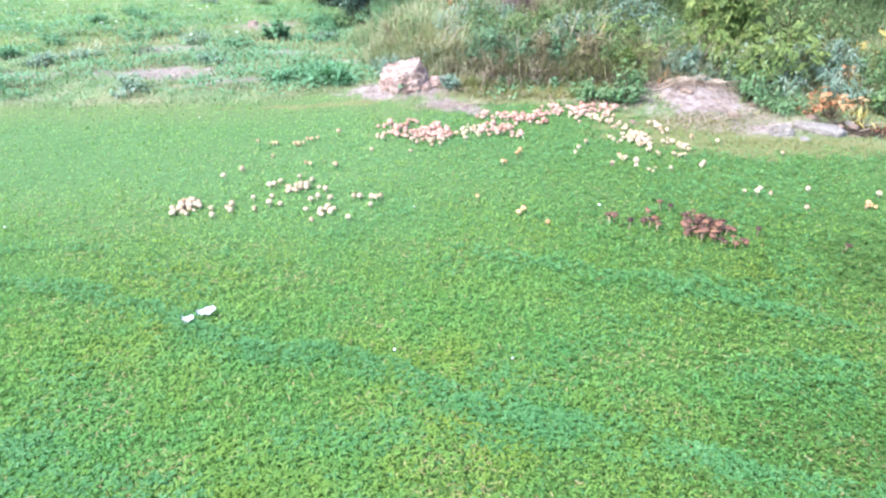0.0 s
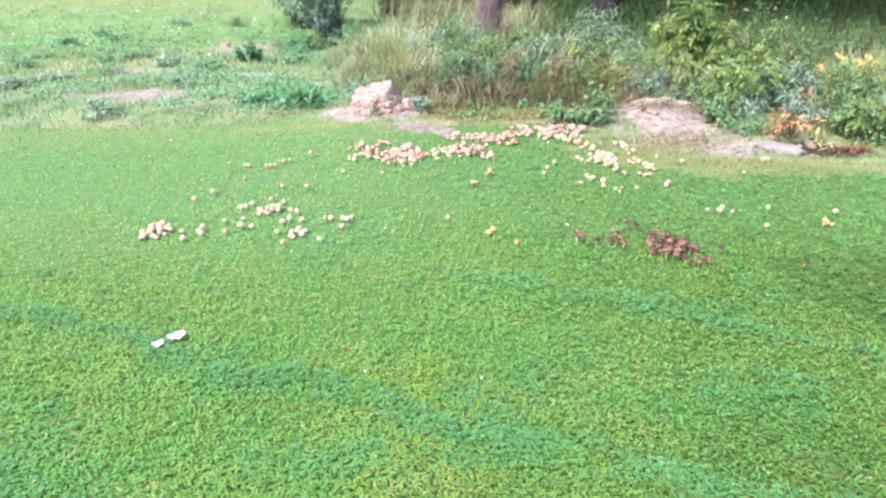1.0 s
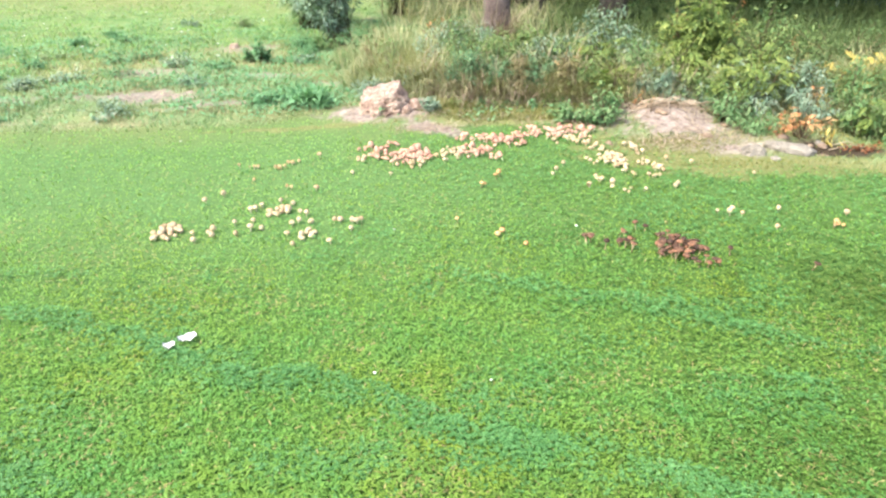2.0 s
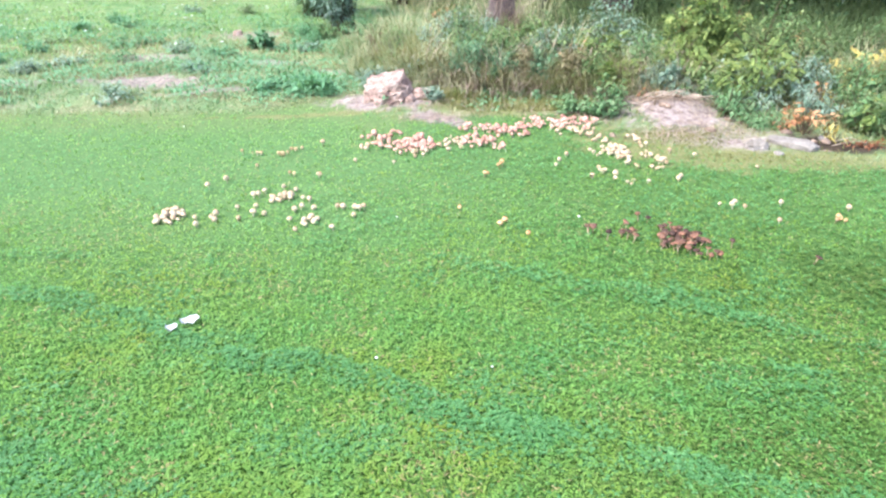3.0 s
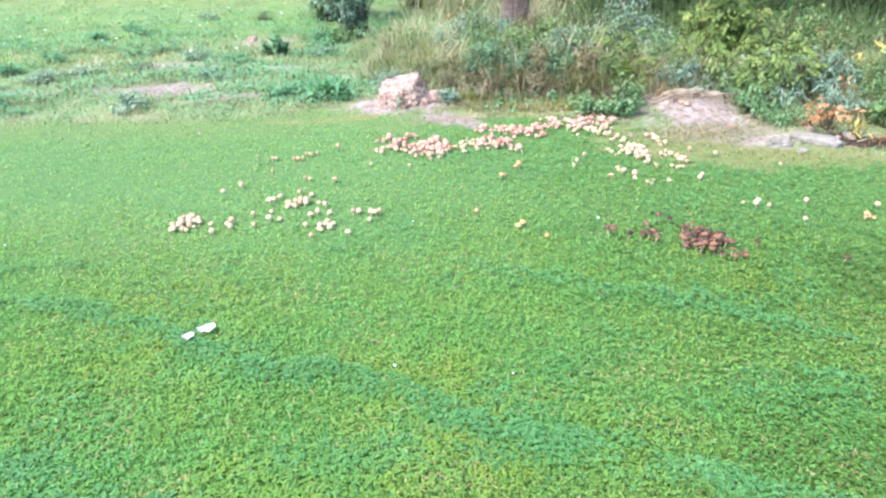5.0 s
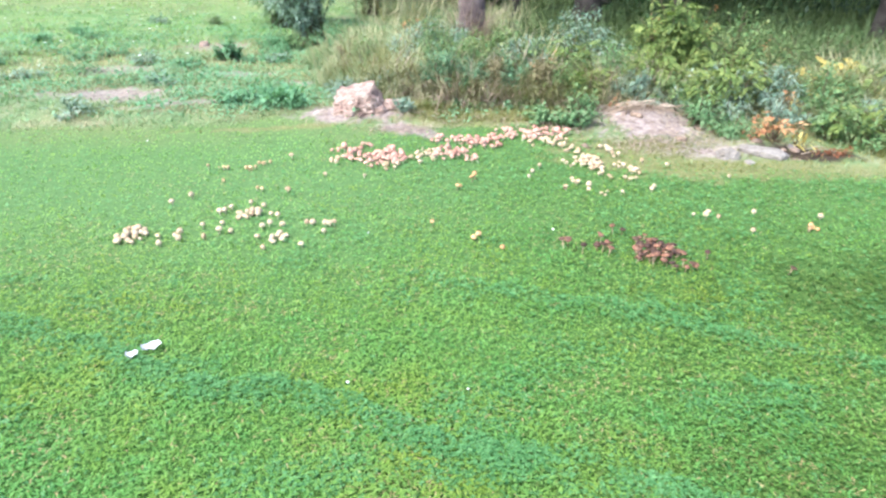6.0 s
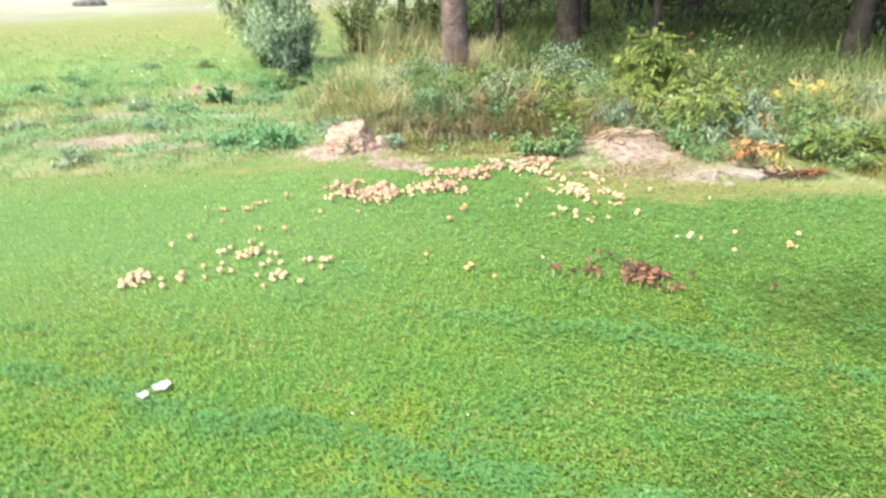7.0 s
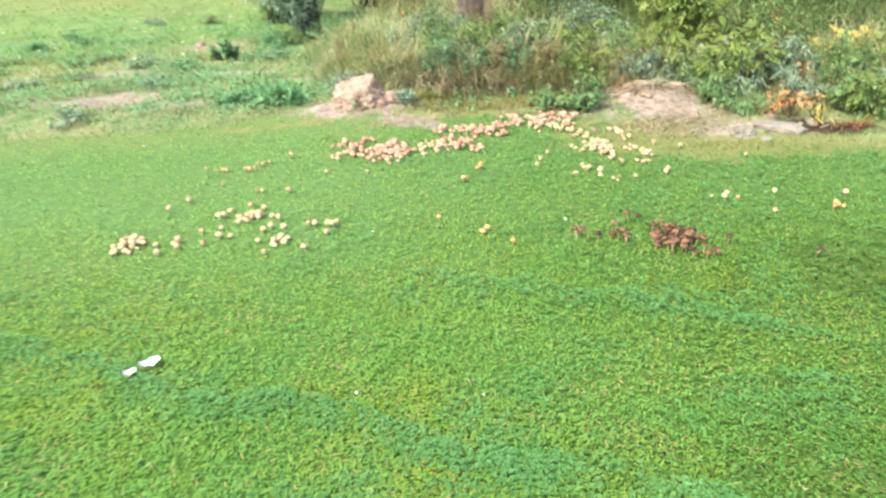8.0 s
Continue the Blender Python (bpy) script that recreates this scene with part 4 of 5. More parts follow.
shrub("autumn_plant", (3.7, 6.6), 0.12, 0.62, 6, 8, LEAF, 0.05, M_ORANGE, "orange-leaved shoot among green shrubs", "plant", 0.2, 26)
shrub("autumn_plant", (2.05, 5.98), 0.14, 0.2, 7, 7, LEAF, 0.04, M_ORANGE, "reddish leaves behind the soil heap", "plant", 0.2, 27)
shrub("autumn_plant", (3.9, 8.8), 0.2, 0.8, 7, 8, LEAF, 0.06, M_ORANGE, "rust-coloured shoot before a dark trunk", "plant", 0.2, 28)
shrub("autumn_plant", (0.2, 8.9), 0.25, 0.7, 9, 10, LEAF, 0.05, M_ORANGE, "rust-coloured stalks beside the willow", "plant", 0.2, 29)


def mixed_band():
    """The crowded strip of bushes, weeds and stalks between lawn and wood."""
    r = np.random.default_rng(77)
    made = 0
    for k in range(400):
        x = r.uniform(0.3, 6.2)
        y = float(np.interp(x, EDGE_X, EDGE_Y)) + 0.72 + 2.0 * r.random() ** 1.4
        if (x - 2.1) ** 2 + (y - 5.6) ** 2 < 0.5 or (x - 2.75) ** 2 + (y - 7.1) ** 2 < 0.3 or (x + 0.3) ** 2 + (y - 6.0) ** 2 < 0.45:
            continue
        if x < 1.8 and y < 6.75 or 2.3 < x < 3.7 and y < 5.75:
            continue
        near = y - float(np.interp(x, EDGE_X, EDGE_Y))
        leafy = ((LEAF, 0.035, M_SHRUB, "leafy green bush in the overgrown strip"), (LEAF, 0.04, M_FRESH, "fresh green broad-leaved bush in the overgrown strip"),
                 (SLIM_LEAF, 0.055, M_GREY_SHRUB, "grey-green narrow-leaved bush in the overgrown strip"), (FEATHER, 0.13, M_YELLOW_SHRUB, "yellow-green feather-leaved plant in the overgrown strip"),
                 (LEAF, 0.033, M_GREY_SHRUB, "dull green bush in the overgrown strip"))[int(r.choice(5, p=(0.38, 0.26, 0.12, 0.12, 0.12)))]
        shape, size, material, label = leafy
        if shape is FEATHER and x < 2.4:
            shape, size, material, label = SLIM_LEAF, 0.05, M_WILT, "withering olive and tan plant in the overgrown strip"
        # Back bushes get the darker leaf that stands for tree shade.
        if x > 3.3 and near > 2.2:
            shape, size, material, label = LEAF, 0.036, M_SHADE_BUSH, "bush before the trees, tree shade put into its dark green"
        shrub("leafy_shrub", (x, y), r.uniform(0.22, 0.42), (r.uniform(0.28, 0.42) + 0.10 * near) * (0.78 if x > 3.8 else 1.0), int(r.integers(18, 26)), 10 if shape is FEATHER else 46, shape, size, material, label, "shrub", 0.25, 100 + k,
              0.005, "leafy shrubs along the wood")
        made += 1
        if made == 52:
            break


mixed_band()
ROUGH = ((3.55, 5.35, 0.28, 0.34, 0), (4.1, 5.5, 0.26, 0.30, 1), (4.6, 5.3, 0.30, 0.32, 2), (5.1, 5.7, 0.3, 0.36, 0), (4.3, 6.0, 0.3, 0.42, 3), (4.9, 6.5, 0.35, 0.42, 1), (5.5, 6.4, 0.35, 0.40, 0), (5.4, 5.2, 0.3, 0.3, 3),
         (3.7, 5.75, 0.2, 0.42, 4), (4.45, 5.75, 0.2, 0.38, 4), (3.4, 5.6, 0.14, 0.30, 5), (5.0, 6.1, 0.16, 0.40, 5), (4.75, 4.75, 0.14, 0.2, 5))
for k, (x, y, r_, tall, sort) in enumerate(ROUGH):
    shape, size, material, label, each = ((LEAF, 0.034, M_FRESH, "green leafy bush in the rough grass", 40), (SLIM_LEAF, 0.05, M_GREY_SHRUB, "grey-blue fine-leaved plant in the rough grass", 60), (LEAF, 0.03, M_SHRUB, "olive bush in the rough grass", 44),
                                          (FEATHER, 0.12, M_YELLOW_SHRUB, "yellow-green fern in the rough grass", 8), (FEATHER, 0.13, M_YELLOW, "yellowed fern fronds in the rough grass", 5), (LEAF, 0.045, M_ORANGE, "sprig of orange leaves in the rough grass", 6))[sort]
    shrub("autumn_plant" if sort > 3 else "leafy_shrub", (x, y), r_, tall, 9 if sort > 3 else 24, each, shape, size, material, label, "plant" if sort > 3 else "shrub", 0.3, 700 + k, 0.004, "plants in the rough grass")
FRONT = ((0.10, 6.70, 0.16, 0.26, 2), (0.45, 6.58, 0.32, 0.54, 5), (0.72, 6.56, 0.24, 0.44, 5), (1.00, 6.58, 0.22, 0.44, 6), (1.16, 6.54, 0.24, 0.48, 5), (1.42, 6.54, 0.22, 0.44, 6), (1.62, 6.50, 0.24, 0.46, 1),
         (1.85, 6.42, 0.22, 0.36, 3), (2.25, 6.32, 0.24, 0.34, 2), (2.6, 6.15, 0.26, 0.32, 1), (0.8, 7.15, 0.4, 0.55, 1), (1.35, 7.2, 0.4, 0.58, 2), (1.8, 7.1, 0.3, 0.6, 3))
for cx, cy, rx, ry, tall, n in ((0.7, 6.7, 0.8, 0.25, 0.62, 420), (1.5, 6.6, 0.7, 0.25, 0.62, 420), (2.4, 6.4, 0.7, 0.3, 0.6, 420), (3.3, 6.1, 0.7, 0.4, 0.6, 450), (4.2, 6.1, 0.7, 0.4, 0.6, 450), (-0.1, 6.9, 0.5, 0.4, 0.6, 400), (0.98, 8.86, 0.26, 0.06, 0.95, 420), (0.05, 7.0, 0.45, 0.45, 0.5, 1500), (0.0, 7.3, 0.5, 0.4, 0.5, 420), (0.3, 7.7, 0.6, 0.5, 0.5, 1500)):
    grass_bank(cx, cy, rx, ry, tall, n, M_STRAW if n == 420 else M_VERGE, "arching_grass", "thin arching straw-coloured grass among the bushes", 0.55)
for cx, cy, rx, ry, tall, n, mat in ((0.80, 6.40, 0.75, 0.14, 0.46, 520, M_STRAW), (0.95, 6.46, 0.9, 0.16, 0.52, 620, M_TALL), (1.55, 6.36, 0.45, 0.12, 0.46, 360, M_VERGE), (0.15, 6.62, 0.5, 0.3, 0.5, 900, M_TALL), (0.4, 6.9, 0.4, 0.3, 0.6, 400, M_STRAW), (0.3, 6.7, 0.35, 0.25, 0.52, 800, M_TALL), (0.15, 6.5, 0.3, 0.12, 0.36, 260, M_STRAW),
                                     (2.2, 6.30, 0.5, 0.2, 0.5, 420, M_TALL), (1.85, 6.6, 0.45, 0.25, 0.62, 420, M_VERGE), (1.3, 6.7, 0.8, 0.2, 0.66, 300, M_VERGE), (3.6, 5.75, 0.8, 0.3, 0.46, 420, M_TALL), (4.8, 5.6, 0.8, 0.5, 0.5, 700, M_TALL)):
    grass_bank(cx, cy, rx, ry, tall, n, mat, "bowed_grass", "long bowed grass blades, straw-coloured and green, hanging over the edge", 0.15, shape=ARCHED)
for k, (x, y) in enumerate(((0.32, 6.2), (0.52, 6.24), (0.70, 6.18), (0.84, 6.24), (1.02, 6.2), (1.2, 6.22), (1.33, 6.1), (1.72, 6.08), (1.22, 5.86))):
    shrub("small_weed", (x, y), 0.10, 0.09 + 0.03 * (k % 3), 9, 12, LEAF, 0.03, (M_FRESH, M_WEED, M_SHRUB)[k % 3], "small leafy weed at the foot of the overgrown strip", "weeds", 0.1, 820 + k, 0.002, "small weeds along the strip")
shrub("leafy_shrub", (-0.48, 6.38), 0.20, 0.22, 24, 36, SLIM_LEAF, 0.05, M_GREY_SHRUB, "grey-green weed behind the boulder", "weeds", 0.1, 33)
for k, (x, y, tall) in enumerate(((-0.14, 6.55, 0.28), (0.16, 6.5, 0.34), (-0.36, 6.95, 0.34), (0.02, 7.05, 0.42), (-0.6, 7.3, 0.3), (-0.3, 7.5, 0.5), (0.1, 7.6, 0.6), (-0.55, 7.9, 0.42), (0.3, 7.3, 0.5))):
    shrub("leafy_shrub", (x, y), 0.2, tall, 18, 34, SLIM_LEAF, 0.05, (M_GREY_SHRUB, M_WILT, M_SHRUB)[k % 3], "straggling weed in the straw-coloured grass", "weeds", 0.2, 740 + k, 0.004, "plants in the rough grass")
for k, (x, y, tall, mat) in enumerate(((2.95, 5.75, 0.36, M_GREY_SHRUB), (2.78, 5.32, 0.20, M_BUSH), (3.3, 5.45, 0.34, M_GREY_SHRUB), (3.55, 5.2, 0.28, M_FRESH), (2.45, 6.0, 0.24, M_GREY_SHRUB))):
    shrub("leafy_shrub", (x, y), 0.24, tall, 22, 32, SLIM_LEAF, 0.05, mat, "grey-green fine-leaved plant behind the dug soil", "shrub", 0.25, 760 + k, 0.004, "plants in the rough grass")
for k, (x, y, r_, tall) in enumerate(((0.9, 15.0, 1.0, 1.1), (1.7, 14.2, 0.9, 1.1), (2.7, 15.5, 1.1, 1.3))):
    shrub("leafy_shrub", (x, y), r_, tall, 34, 70, LEAF, 0.085, (M_PALE_CROWN, M_CROWN)[k % 2], "leafy undergrowth bush between the tree trunks", "bush", 0.3, 780 + k, 0.01, "bushes between the trunks", 0.1)
shrub("leafy_shrub", (-0.42, 12.4), 0.65, 2.0, 44, 60, LEAF, 0.075, M_PALE_CROWN, "pale green leafy sapling before the birch", "bush", 0.3, 34, 0.01, low=0.1)
for k, (x, y, r_, tall, sort) in enumerate(FRONT):
    shape, size, material, label = ((LEAF, 0.032, M_SHRUB, "olive-green bush over dead stalks"), (LEAF, 0.036, M_SHRUB, "dense green bush over dark bare ground"),
                                    (SLIM_LEAF, 0.06, M_GREY_SHRUB, "grey-green bush with fine leaves"), (FEATHER, 0.12, M_YELLOW_SHRUB, "yellow-green fern-like plant among the bushes"), (LEAF, 0.034, M_FRESH, "fresh green bush over dead stalks"),
                                    (LEAF, 0.032, M_BLUE_SHRUB, "blue-green bush over a dark hollow of dead stalks"), (SLIM_LEAF, 0.07, M_WILT, "wilted tan and olive plants among the bushes"))[sort]
    shrub("leafy_shrub", (x, y), r_, tall, 34, 9 if sort == 3 else 58, shape, size, material, label, "shrub", 0.3, 300 + k, 0.005, "leafy shrubs along the wood", 0.5 if y < 6.6 else 0.25)
for cx, cy, rx, ry, tall, n in ((0.75, 6.42, 0.7, 0.10, 0.36, 800), (1.4, 6.36, 0.35, 0.10, 0.34, 380), (1.75, 6.25, 0.3, 0.12, 0.34, 240), (0.75, 6.36, 0.75, 0.06, 0.30, 260), (0.98, 8.86, 0.3, 0.08, 0.5, 60), (2.9, 6.1, 0.6, 0.15, 0.4, 260), (0.2, 6.8, 0.6, 0.3, 0.6, 300), (4.6, 5.6, 0.8, 0.3, 0.45, 300)):
    grass_bank(cx, cy, rx, ry, tall, n, M_STALK, "dead_stalks", "dead brown stalks hanging from the overgrown strip", 0.7)


# ---- trees ----
def tree(name, place, tall, girth, lean, bark, leaf_mat, label, seed, first=0.3, spread_=2.2, limbs=9, clumps=12, per=20, leaf=0.20, conifer=False):
    """Trunk with root flare, limbs as parts, and a crown of many leaves hung in clumps on the limbs."""
    r = np.random.default_rng(seed)
    root = tagged(empty(name, (place[0], place[1], float(height(place[0], place[1])) - 0.03)), label, "tree")
    hs = np.array([0, 0.08, 0.2, 0.5, 1.2, 2.5, 4.5, 7.0, 10.0, 14.0])
    hs = np.append(hs[hs < tall * 0.9], tall)
    line = np.stack([lean[0] * hs + 0.05 * np.sin(hs * 0.9 + seed), lean[1] * hs + 0.05 * np.cos(hs * 0.7 + seed), hs], -1)
    line[:, :2] -= line[0, :2]
    rad = girth / 2 * (1 - 0.9 * hs / tall) * (1 + 0.6 * np.exp(-hs / 0.18))
    v, f = tube(line, rad, 14)
    ang = np.arctan2(v[:, 1], v[:, 0])
    push = 1 + 0.05 * np.sin(ang * 5 + v[:, 2] * 2) + 0.03 * r.normal(size=len(v))
    v[:, :2] *= push[:, None]
    part("trunk", tri_mesh("trunk", v, f, bark, True), root)
    crown = []
    for k in range(limbs):
        u = first + (0.97 - first) * (k + r.random() * 0.6) / limbs
        h = u * tall
        base = np.array([np.interp(h, hs, line[:, 0]), np.interp(h, hs, line[:, 1]), h])
        a_ = k * 2.4 + r.random()
        reach = spread_ * ((1.15 - u) if conifer else (0.55 + 0.45 * math.sin(min(1.0, (u - first) / (1 - first) + 0.25) * 3.0))) * (0.8 + 0.4 * r.random())
        rise = -0.25 * reach if conifer else 0.45 * reach
        tip = base + np.array([reach * math.cos(a_), reach * math.sin(a_), rise])
        mid = (base + tip) / 2 + np.array([0, 0, 0.12 * reach])
        part("limb", tri_mesh("limb", *tube([base, mid, tip], [girth * 0.12, girth * 0.07, 0.012], 5), bark, True), root)
        ts = r.random(clumps)[:, None] ** 0.7
        mids = (1 - ts) ** 2 * base + 2 * ts * (1 - ts) * mid + ts**2 * tip + r.normal(0, 0.2 * reach, (clumps, 3)) * np.array([1, 1, 0.35 if conifer else 0.8])
        at = (mids[:, None] + r.normal(0, 0.24, (clumps, per, 3)) * np.array([1, 1, 0.6])).reshape(-1, 3)
        at[:, 2] = np.maximum(at[:, 2], 0.45 if conifer else 0.9)
        crown.append(scatter(SLIM_LEAF if conifer else LEAF, at, r.random(len(at)) * 6.283, r.normal(0.5, 0.5, len(at)), leaf * (0.6 + 0.8 * r.random(len(at)))))
    part("crown", tri_mesh("crown", *joined(crown), leaf_mat), root)
    return root


tree("pine_tree", (0.98, 9.1), 12.0, 0.35, (-0.02, 0.0), M_PINE, M_CROWN, "tree with a stout reddish-brown scaly trunk", 1, 0.45, 2.4)
tree("slim_tree", (2.05, 12.0), 8.0, 0.13, (0.0, 0.0), M_BARK, M_CROWN, "slim dark-stemmed young tree", 2, 0.30, 1.5)
tree("pine_tree", (3.3, 12.0), 12.0, 0.42, (0.0, 0.0), M_BARK, M_CROWN, "tree with a thick trunk, shade put into its dark bark", 3, 0.35, 2.4)
tree("spruce_tree", (4.6, 11.3), 11.0, 0.17, (0.0, 0.0), M_BARK, M_CONIFER, "dark spruce at the wood's edge", 4, 0.06, 2.6, 18, 14, 36, 0.13, True)
tree("spruce_tree", (9.2, 10.6), 12.0, 0.42, (0.0, 0.0), M_BARK, M_CONIFER, "dark spruce at the wood's edge", 5, 0.06, 2.6, 18, 14, 36, 0.13, True)
tree("spruce_tree", (7.0, 9.7), 11.0, 0.30, (0.0, 0.0), M_BARK, M_CONIFER, "dark spruce with boughs near the ground", 13, 0.04, 2.3, 18, 14, 36, 0.13, True)
tree("spruce_tree", (9.0, 9.3), 12.0, 0.34, (0.0, 0.0), M_BARK, M_CONIFER, "dark spruce with boughs near the ground", 14, 0.04, 2.6, 18, 14, 36, 0.13, True)
tree("spruce_tree", (4.2, 14.5), 12.0, 0.36, (0.0, 0.0), M_BARK, M_CONIFER, "spruce standing deeper in the wood", 6, 0.08, 3.0, 14, 12, 24, 0.28, True)
tree("spruce_tree", (6.6, 14.5), 13.0, 0.40, (0.0, 0.0), M_BARK, M_CONIFER, "spruce standing deeper in the wood", 7, 0.08, 3.0, 14, 12, 24, 0.28, True)
tree("spruce_tree", (9.6, 13.0), 13.0, 0.40, (0.0, 0.0), M_BARK, M_CONIFER, "spruce standing deeper in the wood", 8, 0.08, 3.0, 14, 12, 24, 0.28, True)
tree("spruce_tree", (11.5, 10.5), 12.0, 0.40, (0.0, 0.0), M_BARK, M_CONIFER, "dark spruce at the wood's edge", 9, 0.08, 3.0, 14, 12, 24, 0.28, True)
tree("birch_tree", (-0.36, 14.0), 6.0, 0.13, (0.03, 0.0), M_BIRCH, M_PALE_CROWN, "young white-stemmed birch with pale leaves behind the willow", 10, 0.06, 1.1, 20, 16, 34, 0.085)
tree("birch_tree", (0.6, 19.0), 10.0, 0.2, (0.0, 0.0), M_BARK, M_CROWN, "leafy tree at the field's edge", 11, 0.16, 2.4, 10)
tree("birch_tree", (3.2, 20.0), 10.0, 0.2, (0.0, 0.0), M_BARK, M_CROWN, "leafy tree at the field's edge", 12, 0.16, 2.4, 10)


# ---- undergrowth in the wood, far woods ----
def undergrowth():
    n = 26000
    x, y = rng.uniform(-0.6, 15, n), rng.uniform(8.8, 20, n)
    keep = (x < 0.85 * y + 1) & (soft_noise(x, y, 0.9, 91) > 0.35) & (x > -1.4 + 0.06 * (y - 9))
    x, y = x[keep], y[keep]
    n = len(x)
    tall = 0.25 + 0.5 * soft_noise(x, y, 1.2, 92)
    at = np.stack([x, y, height(x, y)], -1)
    yaw, lean, w = rng.random(n) * 6.283, rng.normal(0.7, 0.4, n), 0.008 + 0.006 * rng.random(n)
    # Lit and shaded grass colours, divided by position.
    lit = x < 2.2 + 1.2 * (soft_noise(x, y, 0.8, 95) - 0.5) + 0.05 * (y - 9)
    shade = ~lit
    stuff("wood_grass", [scatter(BLADE, at[shade], yaw[shade], lean[shade], tall[shade], w[shade])], M_WOOD_GRASS, "long grass on the woodland floor, shade in its colour", "grass")
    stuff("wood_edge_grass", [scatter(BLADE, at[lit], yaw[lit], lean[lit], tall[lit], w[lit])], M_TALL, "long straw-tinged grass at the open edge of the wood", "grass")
    n = 14000
    x, y = rng.uniform(3.4, 16, n), rng.uniform(9.2, 20, n)
    keep = (soft_noise(x, y, 1.1, 93) > 0.45) & (x < 0.9 * y + 1)
    x, y = x[keep], y[keep]
    at = np.stack([x, y, height(x, y) + (0.1 + 1.1 * soft_noise(x, y, 0.8, 94)) * rng.random(len(x))], -1)
    stuff("wood_saplings", [scatter(LEAF, at, rng.random(len(x)) * 6.283, rng.normal(0.3, 0.5, len(x)), 0.07 + 0.05 * rng.random(len(x)))], M_WOOD_LEAF, "leafy saplings in the wood, shade in their leaf colour", "undergrowth")


undergrowth()


def far_woods(name, a0, a1, dist, deep, tall, n, leaf, material, label, seed, full=0.15, tilt=0.55):
    """A distant belt of trees: trunks and ragged crowns along an arc round the lawn (angles from straight ahead, to the right)."""
    r = np.random.default_rng(seed)
    pieces = []
    count = int(abs(a1 - a0) / 180 * math.pi * dist / (tall * 0.12))
    for k in range(count):
        a_ = radians(a0 + (a1 - a0) * (k + r.random()) / count)
        d = dist + deep * r.random()
        h = tall * (0.65 + 0.5 * r.random())
        x, y = d * math.sin(a_), d * math.cos(a_)
        pieces.append(tube([(x, y, -0.1), (x, y, h * 0.7)], [h * 0.012, h * 0.004], 5))
        m = n // count
        u = r.random(m) ** 0.8
        wide = h * 0.22 * np.sqrt(np.clip(1.02 - u, 0, 1)) * (0.35 + 0.85 * np.sqrt(r.random(m)))
        b = r.random(m) * 6.283
        at = np.stack([x + wide * np.cos(b), y + wide * np.sin(b), 0.0 * h + u * h * 0.97], -1)
        pieces.append(scatter(TUFT, at, r.random(m) * 6.283, r.normal(tilt, 0.2, m), leaf * (0.6 + 0.8 * r.random(m))))
        if full:
            core = [(0, 0.0)] + [(h * full * math.sqrt(1.0 - q) * r.uniform(0.75, 1.15), q * h) for q in np.linspace(0.0, 0.95, 12)] + [(0, 0.98 * h)]
            v, f = lathe(core, 13, 0.35, seed * 100 + k)
            pieces.append((np.asarray(v) + (x, y, 0), np.asarray(f)))
    stuff(name, pieces, material, label, "trees")


far_woods("far_woods", -50, -4, 165, 45, 24, 58000, 0.9, M_FAR, "grey-green belt of trees beyond the field, haze in its leaf colour", 1, 0.0, 0.55)


def haze_backdrop():
    """An added backdrop, a long uneven bank far off, so gaps between the trees look hazy."""
    r = np.random.default_rng(9)
    n, m = 260, 6
    a_ = np.radians(np.linspace(-62, 20, n))
    top = 17 + 7 * np.interp(np.arange(n), np.arange(0, n, 4), r.random(65)) + 3 * r.random(n)
    v = []
    for k in range(m):
        q = k / (m - 1)
        d = 250 + 25 * q + 5 * r.random(n)
        v.append(np.stack([d * np.sin(a_), d * np.cos(a_), -0.5 + top * q ** 0.6], -1))
    k = (np.arange(m - 1)[:, None] * n + np.arange(n - 1)[None]).ravel()
    f = np.concatenate([np.stack([k, k + 1, k + n + 1], -1), np.stack([k, k + n + 1, k + n], -1)])
    stuff("haze_backdrop", [(np.concatenate(v), f)], M_FAR, "added pale bank behind the far trees, haze in its colour", "trees")


haze_backdrop()
far_woods("wood_depth", 15, 62, 20, 10, 12, 40000, 0.40, M_CONIFER, "dark crowded trees deep in the wood", 2)
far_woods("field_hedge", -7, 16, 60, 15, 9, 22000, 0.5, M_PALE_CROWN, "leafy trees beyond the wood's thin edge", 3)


# ---- boulder, stones, heap of soil ----
def rock_mesh(name, rx, ry, rz, seed, material, detail=3, rough=0.22, chip=0.12):
    bm = bmesh.new()
    bmesh.ops.create_icosphere(bm, subdivisions=detail, radius=1.0)
    off = Vector((seed * 3.7, seed * 1.3, seed * 2.1))
    for v in bm.verts:
        p = v.co.copy()
        cell = noise.cell(p * 2.6 + off)
        k = 1 + rough * noise.noise(p * 1.3 + off) + chip * cell * 0.6 + 0.5 * rough * noise.noise(p * 4.2 + off) + 0.25 * rough * noise.noise(p * 10 + off)
        q = Vector([math.copysign(abs(c) ** 0.8, c) for c in p])
        v.co = Vector((q.x * rx * k, q.y * ry * k, q.z * rz * k))
        if v.co.z < -0.3 * rz:
            v.co.z = -0.3 * rz
    me = bpy.data.meshes.new(name)
    bm.to_mesh(me)
    bm.free()
    me.materials.append(material)
    me.polygons.foreach_set("use_smooth", np.ones(len(me.polygons), bool))
    return me


